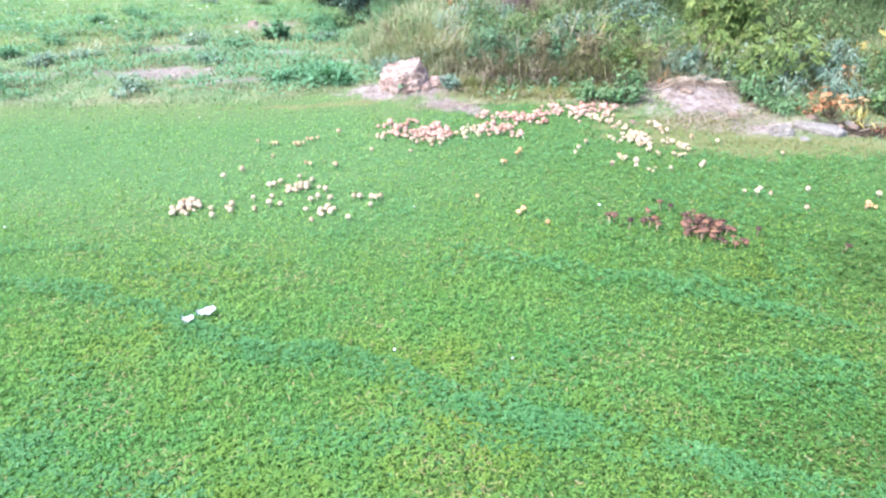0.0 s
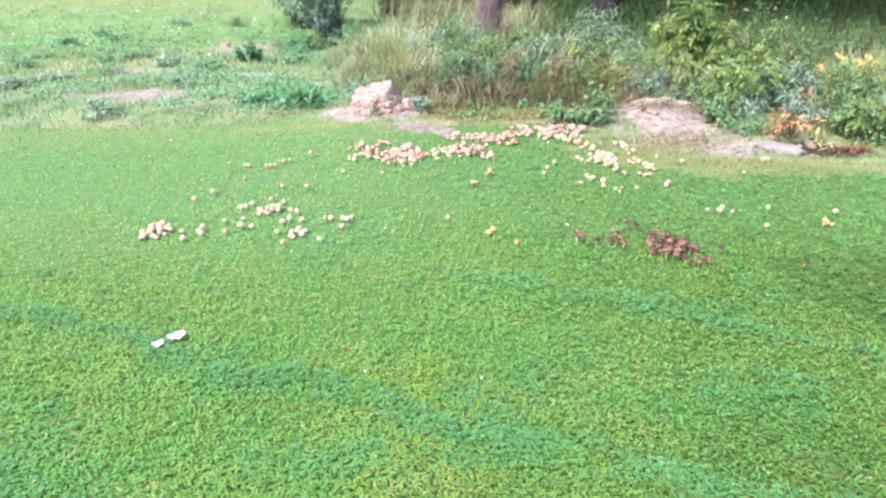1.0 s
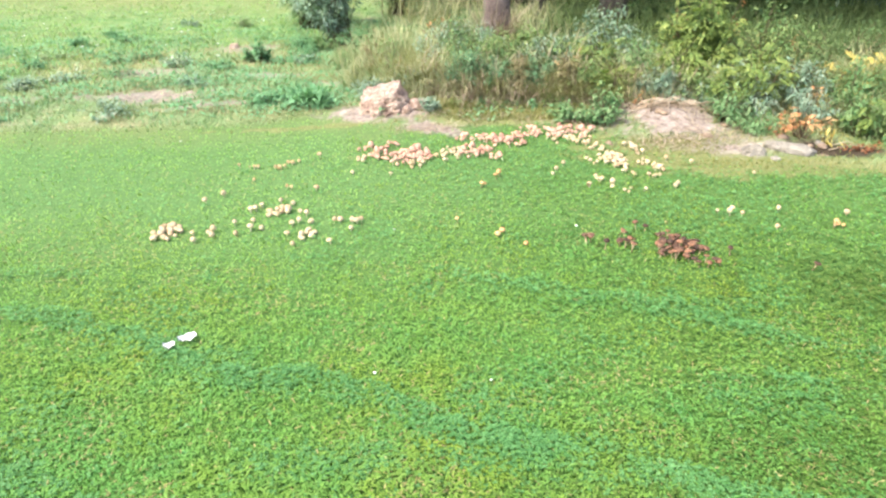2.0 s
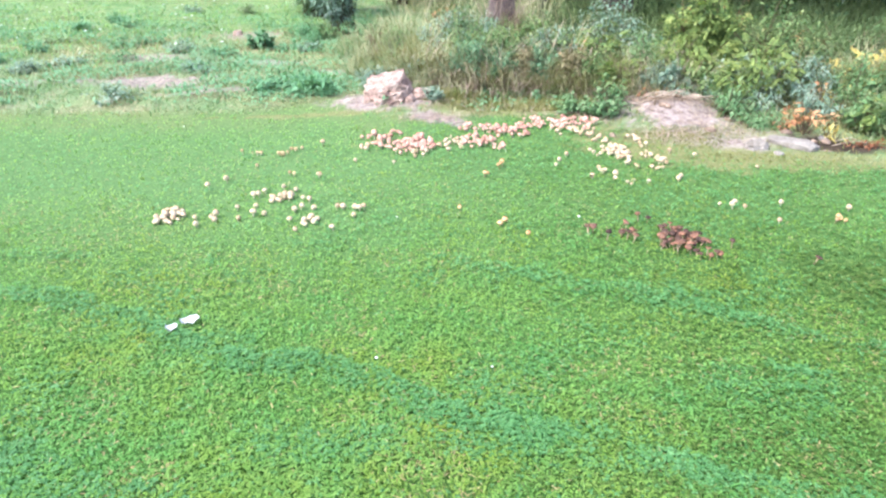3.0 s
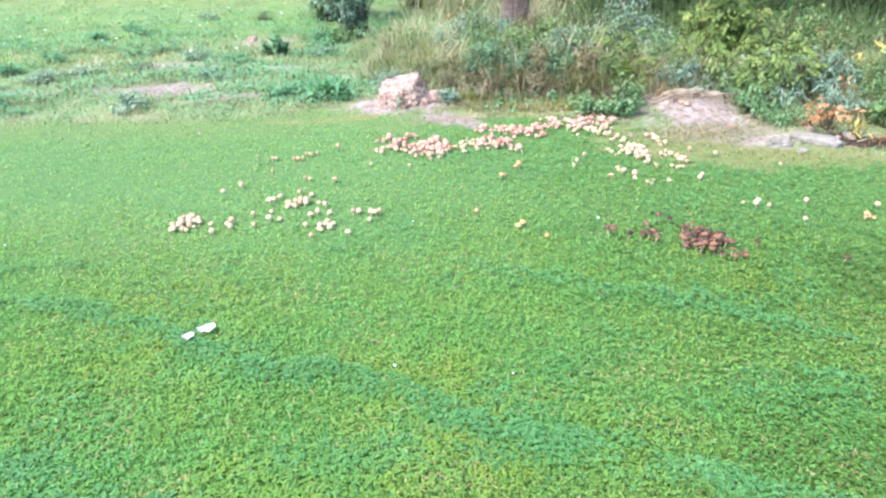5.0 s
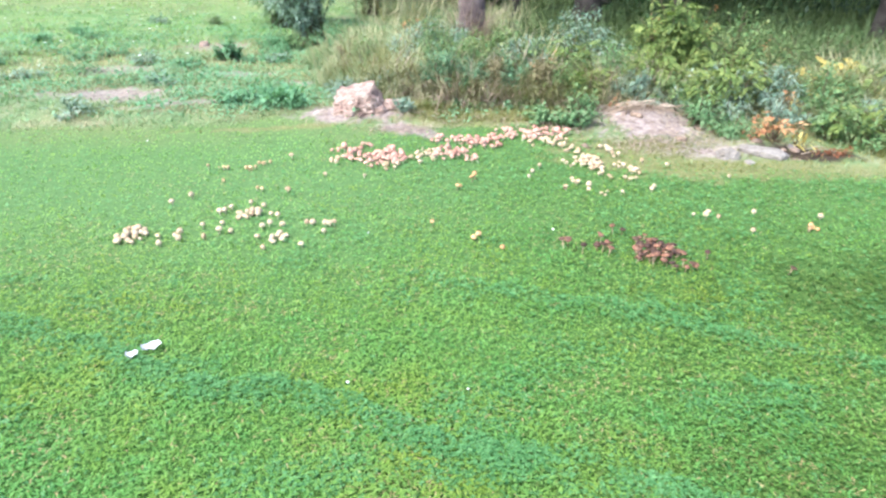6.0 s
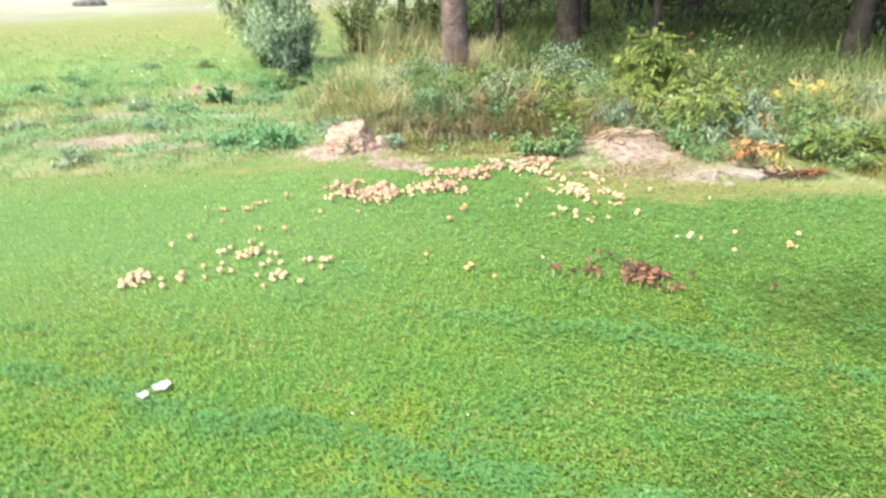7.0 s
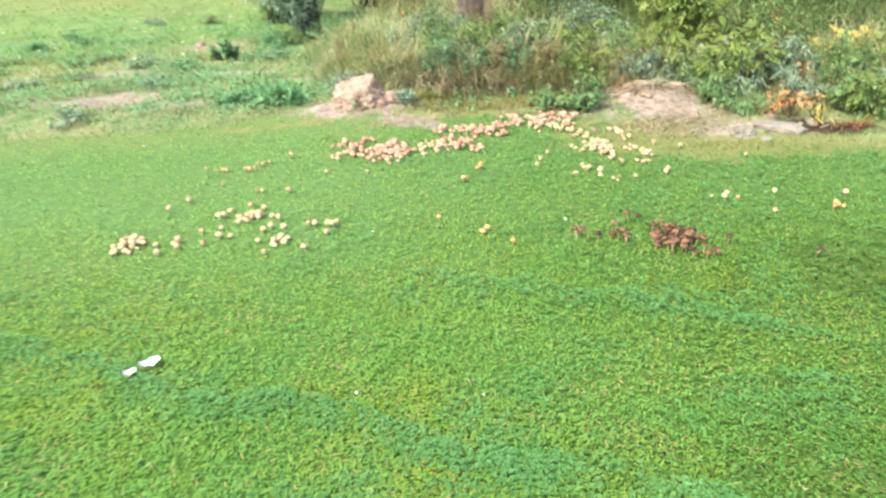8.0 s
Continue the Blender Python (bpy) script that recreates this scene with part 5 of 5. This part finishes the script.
BREAKS = [(Vector(n).normalized(), d) for n, d in (((-0.22, -0.20, 0.95), 0.70), ((-0.66, -0.28, 0.70), 0.72), ((0.05, -0.93, 0.35), 0.76), ((0.90, -0.12, 0.42), 0.62), ((0.1, 0.9, 0.4), 0.8), ((-0.55, -0.72, 0.42), 0.80), ((0.6, -0.75, 0.25), 0.76), ((-0.95, -0.1, 0.2), 0.95))]


def boulder_mesh(name, rx, ry, rz, seed, material):
    """A block with a few broken faces, weathered edges and a crumbling skin."""
    bm = bmesh.new()
    bmesh.ops.create_icosphere(bm, subdivisions=5, radius=1.0)
    off = Vector((seed * 3.7, seed * 1.3, seed * 2.1))
    for v in bm.verts:
        p = v.co.copy()
        k = sum((max(p.dot(n), 0.05) / d) ** 18 for n, d in BREAKS) ** (-1 / 18)
        k = min(k, 1.2)
        near = noise.voronoi(p * 2.1 + off)[0]
        crack = max(0.0, 1 - (near[1] - near[0]) / 0.10)
        low = max(0.0, 0.75 - p.z)
        k *= 1 + 0.07 * noise.noise(p * 1.8 + off) + (0.35 + low) * (0.10 * (noise.cell(p * 4.6 + off) - 0.5) + 0.09 * noise.noise(p * 6 + off)) + 0.045 * noise.noise(p * 14 + off) - 0.09 * crack
        v.co = Vector((p.x * rx * k, p.y * ry * k, max(p.z * rz * k, -0.3 * rz)))
    me = bpy.data.meshes.new(name)
    bm.to_mesh(me)
    bm.free()
    me.materials.append(material)
    return me


def stone(name, x, y, rx, ry, rz, seed, material, label, category="stone", detail=3, turn=0.0, group="", sink=0.28, chip=0.12):
    ob = new(name, rock_mesh(name, rx, ry, rz, seed, material, detail, 0.22, chip))
    ob.matrix_world = pose(x, y, float(height(x, y)) + rz * (0.3 - sink), 0, 0, turn)
    return tagged(ob, label, category, group)


boulder = new("boulder", boulder_mesh("boulder", 0.27, 0.21, 0.235, 4, M_BOULDER))
boulder.matrix_world = pose(-0.285, 5.95, float(height(-0.31, 5.96)) + 0.02, 0, 0, 0)
tagged(boulder, "pinkish tan rough boulder on bare soil", "boulder")
for k in range(9):
    stone("stone", -0.10 + 0.05 * rng.normal(), 5.93 + 0.045 * rng.normal(), 0.03 + 0.02 * rng.random(), 0.028, 0.03 + 0.015 * rng.random(), 60 + k, M_BOULDER, "small pinkish rubble stone against the boulder", "stone", 2, 40 * k, "rubble beside the boulder")
stone("stone", -0.03, 5.96, 0.09, 0.07, 0.085, 6, M_BOULDER, "pinkish rubble stone against the boulder", "stone", 3, 20)
stone("stone", -0.14, 5.86, 0.05, 0.05, 0.05, 7, M_BOULDER, "small pinkish rubble stone against the boulder", "stone", 3, 60)
stone("stone", 2.50, 4.76, 0.085, 0.07, 0.055, 8, M_STONE, "pale pinkish stone at the lawn's edge", "stone", 4, 0, sink=0.25, chip=0.3)
stone("stone", 2.79, 4.80, 0.20, 0.085, 0.05, 9, M_STONE, "sloping pale beige stone at the lawn's edge", "stone", 4, -30, sink=0.38, chip=0.03)
stone("stone", 2.60, 4.62, 0.035, 0.04, 0.02, 10, M_STONE, "small flat stone in dry grass", "stone", 2, 0)
stone("stone", 4.15, 4.72, 0.17, 0.09, 0.09, 11, M_WHITE_STONE, "whitish stone in the weeds", "stone", 4, -10, sink=0.15)
stone("stone", -2.55, 9.46, 0.07, 0.06, 0.07, 12, M_BOULDER, "round pale stone in the meadow", "stone", 3, 0)
stone("stone", 3.08, 4.92, 0.035, 0.03, 0.03, 13, M_STONE, "small pale stone on the dug soil", "stone", 2, 0)
stone("boulder", -10.4, 26.9, 0.55, 0.42, 0.26, 14, M_FIELD_ROCK, "grey boulder in the pale field", "boulder", 3, 0)
for k in range(16):
    cx, cy = (2.12 + 0.30 * rng.normal(), 5.55 + 0.20 * rng.normal()) if k < 9 else (2.95 + 0.14 * rng.normal(), 4.86 + 0.06 * rng.normal())
    s_ = 0.018 + 0.022 * rng.random()
    stone("soil_clod", cx, cy, s_ * 1.3, s_, s_ * 0.8, 20 + k, M_CLOD, "crumbly clod of brown soil", "soil clod", 2, rng.random() * 360, "clods on the soil heap")


def straw_litter():
    pieces = []
    for cx, cy, rx, ry, n in ((2.2, 5.84, 0.46, 0.16, 1300), (2.2, 5.6, 0.40, 0.26, 260), (1.98, 5.05, 0.36, 0.2, 180), (-0.3, 5.85, 0.5, 0.14, 260), (0.1, 5.52, 0.3, 0.1, 160), (-2.6, 6.7, 0.5, 0.15, 160), (0.9, 6.35, 0.7, 0.15, 500), (0.65, 5.85, 0.7, 0.25, 160), (1.35, 5.5, 0.4, 0.2, 120), (2.4, 5.15, 0.4, 0.25, 240)):
        x, y = cx + rx * rng.normal(0, 0.55, n), cy + ry * rng.normal(0, 0.55, n)
        at = np.stack([x, y, height(x, y) + 0.004 + 0.03 * rng.random(n)], -1)
        pieces.append(scatter(BLADE, at, rng.random(n) * 6.283, rng.normal(1.45, 0.2, n), 0.06 + 0.12 * rng.random(n), 0.003 + 0.003 * rng.random(n)))
    stuff("straw_litter", pieces, M_STRAW, "bleached dry grass and straw lying on the soil", "straw")


straw_litter()


def twig(x0, y0, z0, x1, y1, z1, r, label, material=M_TWIG):
    a_, b_ = np.array([x0, y0, height(x0, y0) + z0], float), np.array([x1, y1, height(x1, y1) + z1], float)
    mid = (a_ + b_) / 2 + np.array([0.03, 0.02, 0.025])
    tagged(new("twig", tri_mesh("twig", *tube([a_, mid, b_], [r, r * 0.8, r * 0.4], 6), material, True)), label, "twig", "dead twigs on the heap")


twig(1.80, 5.72, 0.015, 2.28, 5.82, 0.03, 0.009, "bleached dead branch across the soil heap")
twig(1.86, 5.86, 0.015, 2.10, 5.74, 0.06, 0.006, "bleached dead twig on the soil heap")
twig(2.22, 5.86, 0.010, 2.48, 5.72, 0.03, 0.007, "bleached dead twig on the soil heap")
twig(2.05, 5.95, 0.02, 2.16, 5.70, 0.05, 0.005, "bleached dead twig on the soil heap")
for k in range(46):
    x0, y0, a_ = 2.18 + 0.22 * rng.normal(), 5.83 + 0.07 * rng.normal(), rng.random() * 6.283
    l = rng.uniform(0.14, 0.36)
    twig(x0, y0, rng.uniform(0.01, 0.05), x0 + l * math.cos(a_), y0 + 0.4 * l * math.sin(a_), rng.uniform(0.01, 0.11), rng.uniform(0.003, 0.007), "thin bleached dead twig on the soil heap", (M_TWIG, M_TWIG, M_STEM)[k % 3])
twig(1.02, 6.38, 0.02, 1.30, 6.46, 0.14, 0.003, "grey dead twig leaning in the grass")
twig(3.12, 4.84, 0.01, 3.34, 4.74, 0.03, 0.004, "reddish dead branch on the dug soil")
twig(3.16, 4.90, 0.01, 3.30, 4.78, 0.05, 0.0035, "reddish dead twig on the dug soil")
twig(0.55, 6.30, 0.02, 0.80, 6.38, 0.15, 0.003, "grey dead twig leaning in the grass")


# ---- mushrooms ----


DOMED = [(0, 0.017), (0.008, 0.0158), (0.0142, 0.0115), (0.0182, 0.0045), (0.0190, -0.004), (0.0170, -0.007)]
FLAT = [(0, 0.0125), (0.008, 0.0115), (0.0155, 0.0080), (0.0198, 0.0020), (0.0205, -0.003), (0.0185, -0.0045)]
SUNKEN = [(0, 0.0045), (0.007, 0.0050), (0.0150, 0.0055), (0.0205, 0.0020), (0.0220, -0.002), (0.0205, -0.0035)]
GILLS = [(0, -0.004), (0.006, -0.0040), (0.0165, -0.0042), (0.0168, -0.0048), (0.006, -0.009)]


def mushroom(name, profile, stem_long, cap_mat, stem_mat, seed, label, group):
    root = tagged(empty(name), label, "mushroom", group)
    v, f = lathe(profile, 12, 0.10, seed)
    cap = part("cap", tri_mesh("cap", v, f, cap_mat, True), root)
    cap.location = (0, 0, stem_long)
    part("gill_layer", tri_mesh("gill_layer", *lathe(GILLS, 12, 0.04, seed), M_GILLS, True), cap)
    b = 0.10 * stem_long * math.sin(seed)
    part("stem", tri_mesh("stem", *tube([(b, 0, -0.01), (b * 0.6, 0, stem_long * 0.4), (0, 0, stem_long)], [0.0042, 0.0032, 0.0030], 7), stem_mat, True), root)
    return root


KINDS = {
    "pink": ([(DOMED, 0.030), (FLAT, 0.038), (DOMED, 0.040), (FLAT, 0.030)], M_PINK_CAP, M_STEM_PALE, "pinkish tan mushroom in a crowded cluster on the lawn", "pink-tan mushrooms along the soil edge"),
    "cream": ([(DOMED, 0.022), (DOMED, 0.030), (FLAT, 0.030), (DOMED, 0.026)], M_CREAM_CAP, M_STEM_PALE, "cream-white mushroom with a tan middle on the lawn", "cream mushrooms on the lawn"),
    "brown": ([(FLAT, 0.058), (SUNKEN, 0.066), (SUNKEN, 0.050), (FLAT, 0.044)], M_BROWN_CAP, M_STEM_BROWN, "dark brown wilting mushroom on a thin stem", "dark brown mushrooms on the lawn"),
    "tan": ([(DOMED, 0.030), (FLAT, 0.034), (DOMED, 0.026)], M_TAN_CAP, M_STEM_PALE, "small tan mushroom standing in the short grass", "tan mushrooms on the lawn"),
    "orange": ([(DOMED, 0.040), (FLAT, 0.050), (DOMED, 0.032)], M_ORANGE_CAP, M_STEM_BROWN, "orange-tan mushroom standing in the grass", "orange mushrooms on the lawn"),
}
MODELS = {}


def plant(kind, x, y, size=1.0, lift=0.0, tip=10.0):
    """One mushroom on the lawn: the first of each model is built, the others copy it."""
    shapes, cap_mat, stem_mat, label, group = KINDS[kind]
    k = int(rng.integers(len(shapes)))
    m = pose(x, y, float(height(x, y)), *(rng.normal(0, tip, 2)), rng.random() * 360) @ Matrix.Diagonal((size, size, size * (1 + lift), 1))
    if (kind, k) not in MODELS:
        MODELS[kind, k] = mushroom(kind + "_mushroom", *shapes[k], cap_mat, stem_mat, len(MODELS) + 1, label, group)
        MODELS[kind, k].matrix_world = m
        return
    src = MODELS[kind, k]
    ob = copy_thing(src, m)
    ob.matrix_basis = m
    return ob


def cluster(kind, cx, cy, rx, ry, n, size, gap=0.021):
    """A crowd of mushrooms in an ellipse, the middle ones pushed up."""
    done, tries = [], 0
    while len(done) < n and tries < n * 60:
        tries += 1
        a_, r = rng.random() * 6.283, math.sqrt(rng.random())
        x, y = cx + (rx + 0.012) * r * math.cos(a_), cy + (ry + 0.012) * r * math.sin(a_)
        if all((x - u) ** 2 + (y - v) ** 2 > (gap * size) ** 2 for u, v in done):
            done.append((x, y))
            plant(kind, x, y, size * rng.uniform(0.75, 1.2), 1.0 * (1 - r) * rng.random() - 0.05, 15.0)


PINK_NEAR = ((-0.39, 4.89, 0.07, 0.12, 14), (-0.29, 4.81, 0.06, 0.12, 14), (-0.24, 5.01, 0.04, 0.08, 6), (-0.17, 4.69, 0.08, 0.13, 20), (-0.05, 4.79, 0.09, 0.17, 32), (0.01, 4.70, 0.05, 0.10, 12),
             (0.34, 4.84, 0.07, 0.12, 16), (0.43, 4.88, 0.06, 0.13, 15), (0.49, 4.79, 0.04, 0.09, 8), (0.58, 4.71, 0.03, 0.05, 5))
PINK_FAR = ((0.34, 5.22, 0.07, 0.08, 7), (0.44, 5.14, 0.04, 0.07, 6), (0.54, 5.17, 0.07, 0.12, 14), (0.63, 5.11, 0.08, 0.13, 20), (0.73, 5.10, 0.06, 0.15, 16), (0.81, 5.22, 0.04, 0.09, 7),
            (0.88, 5.33, 0.06, 0.13, 12), (0.94, 5.33, 0.04, 0.13, 7), (1.03, 5.29, 0.05, 0.14, 11), (1.13, 5.29, 0.06, 0.16, 18), (1.26, 5.29, 0.07, 0.16, 20), (1.38, 5.33, 0.05, 0.11, 9))
CREAM = ((-1.455, 3.47, 0.062, 0.085, 24), (-0.87, 3.76, 0.06, 0.05, 15), (-0.66, 3.42, 0.05, 0.04, 8))
CREAM_NEAR = ((-0.45, 4.75, 0.02, 0.06, 4), (-0.05, 4.57, 0.05, 0.06, 7), (0.15, 4.73, 0.04, 0.10, 9), (0.22, 4.89, 0.05, 0.08, 9), (0.27, 4.78, 0.02, 0.06, 4), (1.07, 5.12, 0.02, 0.06, 3),
              (1.17, 5.12, 0.04, 0.09, 8), (1.25, 5.07, 0.05, 0.10, 9), (1.32, 5.16, 0.03, 0.09, 4), (1.31, 4.97, 0.04, 0.10, 8), (1.37, 4.90, 0.04, 0.09, 7), (1.37, 4.73, 0.02, 0.05, 4),
              (1.24, 4.60, 0.02, 0.06, 4), (1.32, 4.62, 0.03, 0.07, 6))
CREAM_FAR = ((1.42, 4.65, 0.06, 0.10, 16), (1.37, 4.56, 0.05, 0.07, 10), (1.44, 4.52, 0.05, 0.09, 12), (1.44, 4.38, 0.03, 0.08, 6), (1.61, 4.93, 0.03, 0.07, 6), (1.64, 4.82, 0.02, 0.07, 5),
             (1.59, 4.58, 0.02, 0.06, 4), (1.64, 4.49, 0.03, 0.07, 6), (1.68, 4.44, 0.03, 0.07, 6), (1.56, 4.29, 0.02, 0.02, 2), (1.62, 4.29, 0.01, 0.02, 2), (1.20, 4.22, 0.02, 0.04, 4),
             (1.25, 4.09, 0.02, 0.03, 2), (1.09, 4.12, 0.01, 0.03, 2), (1.34, 4.02, 0.02, 0.04, 3))
BROWN = ((1.31, 3.28, 0.03, 0.06, 5), (1.36, 3.27, 0.04, 0.06, 10), (1.32, 3.18, 0.05, 0.06, 12), (1.40, 3.19, 0.04, 0.07, 11), (1.44, 3.16, 0.04, 0.06, 9), (1.35, 3.08, 0.05, 0.04, 8),
         (1.26, 3.11, 0.03, 0.04, 5), (1.47, 3.14, 0.02, 0.04, 3), (1.46, 3.00, 0.04, 0.03, 5), (1.52, 3.02, 0.01, 0.02, 1), (0.91, 3.28, 0.02, 0.03, 3), (1.10, 3.35, 0.02, 0.03, 2),
         (1.11, 3.27, 0.03, 0.06, 5), (1.10, 3.19, 0.02, 0.03, 2))
TAN = ((-1.20, 4.59, 0.03, 0.02, 4), (-1.03, 4.58, 0.05, 0.02, 6), (-0.96, 4.67, 0.04, 0.02, 4))
ORANGE = ((2.38, 3.42, 0.03, 0.03, 5), (0.40, 4.15, 0.02, 0.02, 3))
for kind, groups, size in (("pink", PINK_NEAR, 0.92), ("pink", PINK_FAR, 0.88), ("cream", CREAM, 0.86), ("cream", CREAM_NEAR, 0.76), ("cream", CREAM_FAR, 0.76), ("brown", BROWN, 0.84), ("tan", TAN, 0.62), ("orange", ORANGE, 0.60)):
    for cx, cy, rx, ry, n in groups:
        cluster(kind, cx, cy, rx, ry, n, size)

CREAM_LEFT = ((-1.3, 3.47), (-1.27, 3.37), (-1.22, 3.48), (-1.2, 3.5), (-1.18, 3.43), (-1.1, 3.59), (-1.06, 3.45), (-1.28, 4.05), (-1.36, 3.93), (-0.92, 3.52), (-1.0, 3.63), (-0.99, 3.51),
              (-1.05, 3.79), (-1.02, 3.8), (-0.99, 3.86), (-0.89, 3.92), (-0.8, 3.88), (-0.74, 3.75), (-0.7, 3.71), (-0.65, 3.6), (-0.73, 3.6), (-0.76, 3.57), (-0.77, 3.44), (-0.71, 3.3),
              (-0.51, 3.32), (-0.52, 3.6), (-0.48, 3.6), (-0.41, 3.59), (-0.38, 3.57), (-0.36, 3.6), (-0.41, 3.49), (-0.76, 4.8), (-0.48, 4.42), (-0.43, 4.65), (-0.7, 4.13), (-0.22, 4.38))
CREAM_RIGHT = ((0.94, 4.42), (0.9, 4.31), (1.01, 4.53), (1.45, 4.02), (1.67, 4.07),
               (1.95, 4.56), (1.79, 4.63), (1.46, 4.66), (1.70, 4.11), (1.78, 3.65), (1.87, 3.67), (1.84, 3.61), (1.91, 3.6), (2.03, 3.41), (2.3, 4.3), (2.15, 3.65), (2.53, 3.58))
TAN_ONES = ((-1.31, 4.60), (-1.15, 4.34), (-0.90, 4.18), (-0.87, 4.16), (-0.90, 4.69))
ORANGE_ONES = ((0.53, 4.32), (0.51, 4.28), (0.21, 3.56), (0.42, 3.37), (0.45, 3.42), (0.57, 3.26))
BROWN_ONES = ((1.99, 2.93), (1.63, 3.11), (0.99, 3.21), (1.27, 3.42), (1.22, 3.43))
for kind, ones, size in (("cream", CREAM_LEFT, 0.84), ("cream", CREAM_RIGHT, 0.76), ("tan", TAN_ONES, 0.66), ("orange", ORANGE_ONES, 0.80), ("brown", BROWN_ONES, 0.84)):
    for x, y in ones:
        plant(kind, x, y, size * rng.uniform(0.8, 1.15), rng.uniform(-0.1, 0.5))


# ---- small things on the lawn ----
def paper_scrap(x, y, long, wide, turn, seed):
    """A crumpled, curled scrap of white paper."""
    r = np.random.default_rng(seed)
    n, m = 9, 6
    u, v = np.meshgrid(np.linspace(-1, 1, n), np.linspace(-1, 1, m))
    edge = 1 - 0.25 * (u * u) + 0.05 * r.normal(size=u.shape)
    top = np.stack([u * long / 2, v * wide / 2 * edge, 0.012 + 0.012 * (u * u) + 0.010 * (v * v) + 0.004 * r.normal(size=u.shape)], -1).reshape(-1, 3)
    low = top - np.array([0, 0, 0.0012])
    k = (np.arange(m - 1)[:, None] * n + np.arange(n - 1)[None]).ravel()
    f = np.concatenate([np.stack([k, k + 1, k + n + 1], -1), np.stack([k, k + n + 1, k + n], -1)])
    ob = new("paper_scrap", tri_mesh("paper_scrap", np.concatenate([top, low]), np.concatenate([f, f[:, ::-1] + n * m]), M_PAPER, True))
    ob.matrix_world = pose(x, y, float(height(x, y)) + 0.018, 0, 0, turn)
    return tagged(ob, "crumpled white paper scrap lying on the grass", "paper")


paper_scrap(-1.00, 2.385, 0.074, 0.046, 36, 1)
paper_scrap(-1.06, 2.325, 0.045, 0.035, 8, 2)


def daisy(x, y, tall, size):
    root = tagged(empty("daisy_flower", (x, y, float(height(x, y)))), "small white flower head in the grass", "flower", "white flowers in the grass")
    part("flower_stem", tri_mesh("flower_stem", *tube([(0, 0, -0.005), (0.004, 0, tall * 0.5), (0, 0, tall)], [0.0015, 0.0012, 0.0012], 5), M_WEED, True), root)
    head = part("flower_head", tri_mesh("flower_head", *lathe([(0, 0.003), (0.4 * size, 0.0025), (size, 0.001), (size * 0.95, -0.001), (0.2 * size, -0.003)], 9, 0.2, int(x * 100) % 50), M_PETAL, True), root)
    head.location = (0, 0, tall)
    part("flower_centre", tri_mesh("flower_centre", *lathe([(0, 0.0055), (0.25 * size, 0.005), (0.36 * size, 0.0025), (0.2 * size, 0.001)], 7, 0.1, 3), M_YELLOW, True), head, "yellow flower centre")
    return root


for x, y, size in ((-0.19, 2.11, 0.006), (0.26, 2.05, 0.004), (-0.16, 3.44, 0.005), (-2.33, 3.22, 0.006), (-1.9, 5.15, 0.008), (0.88, 3.45, 0.008)):
    daisy(x, y, 0.035, size)
for k in range(34):
    x, y = rng.uniform(-6.5, -2.2), rng.uniform(6.2, 11.5)
    daisy(x, y, 0.16 + 0.08 * rng.random(), 0.010 + 0.010 * rng.random())


def dandelion(x, y, tall):
    root = tagged(empty("yellow_flower", (x, y, float(height(x, y)))), "bright yellow flower in the rough grass", "flower")
    part("flower_stem", tri_mesh("flower_stem", *tube([(0, 0, -0.01), (0.01, 0, tall * 0.5), (0, 0, tall)], [0.0025, 0.002, 0.002], 5), M_WEED, True), root)
    head = part("flower_head", tri_mesh("flower_head", *lathe([(0, 0.010), (0.010, 0.009), (0.020, 0.003), (0.018, -0.002), (0.004, -0.006)], 10, 0.2, 5), M_BLOSSOM, True), root)
    head.location = (0, 0, tall)


dandelion(4.24, 4.82, 0.19)
dandelion(4.19, 4.84, 0.18)
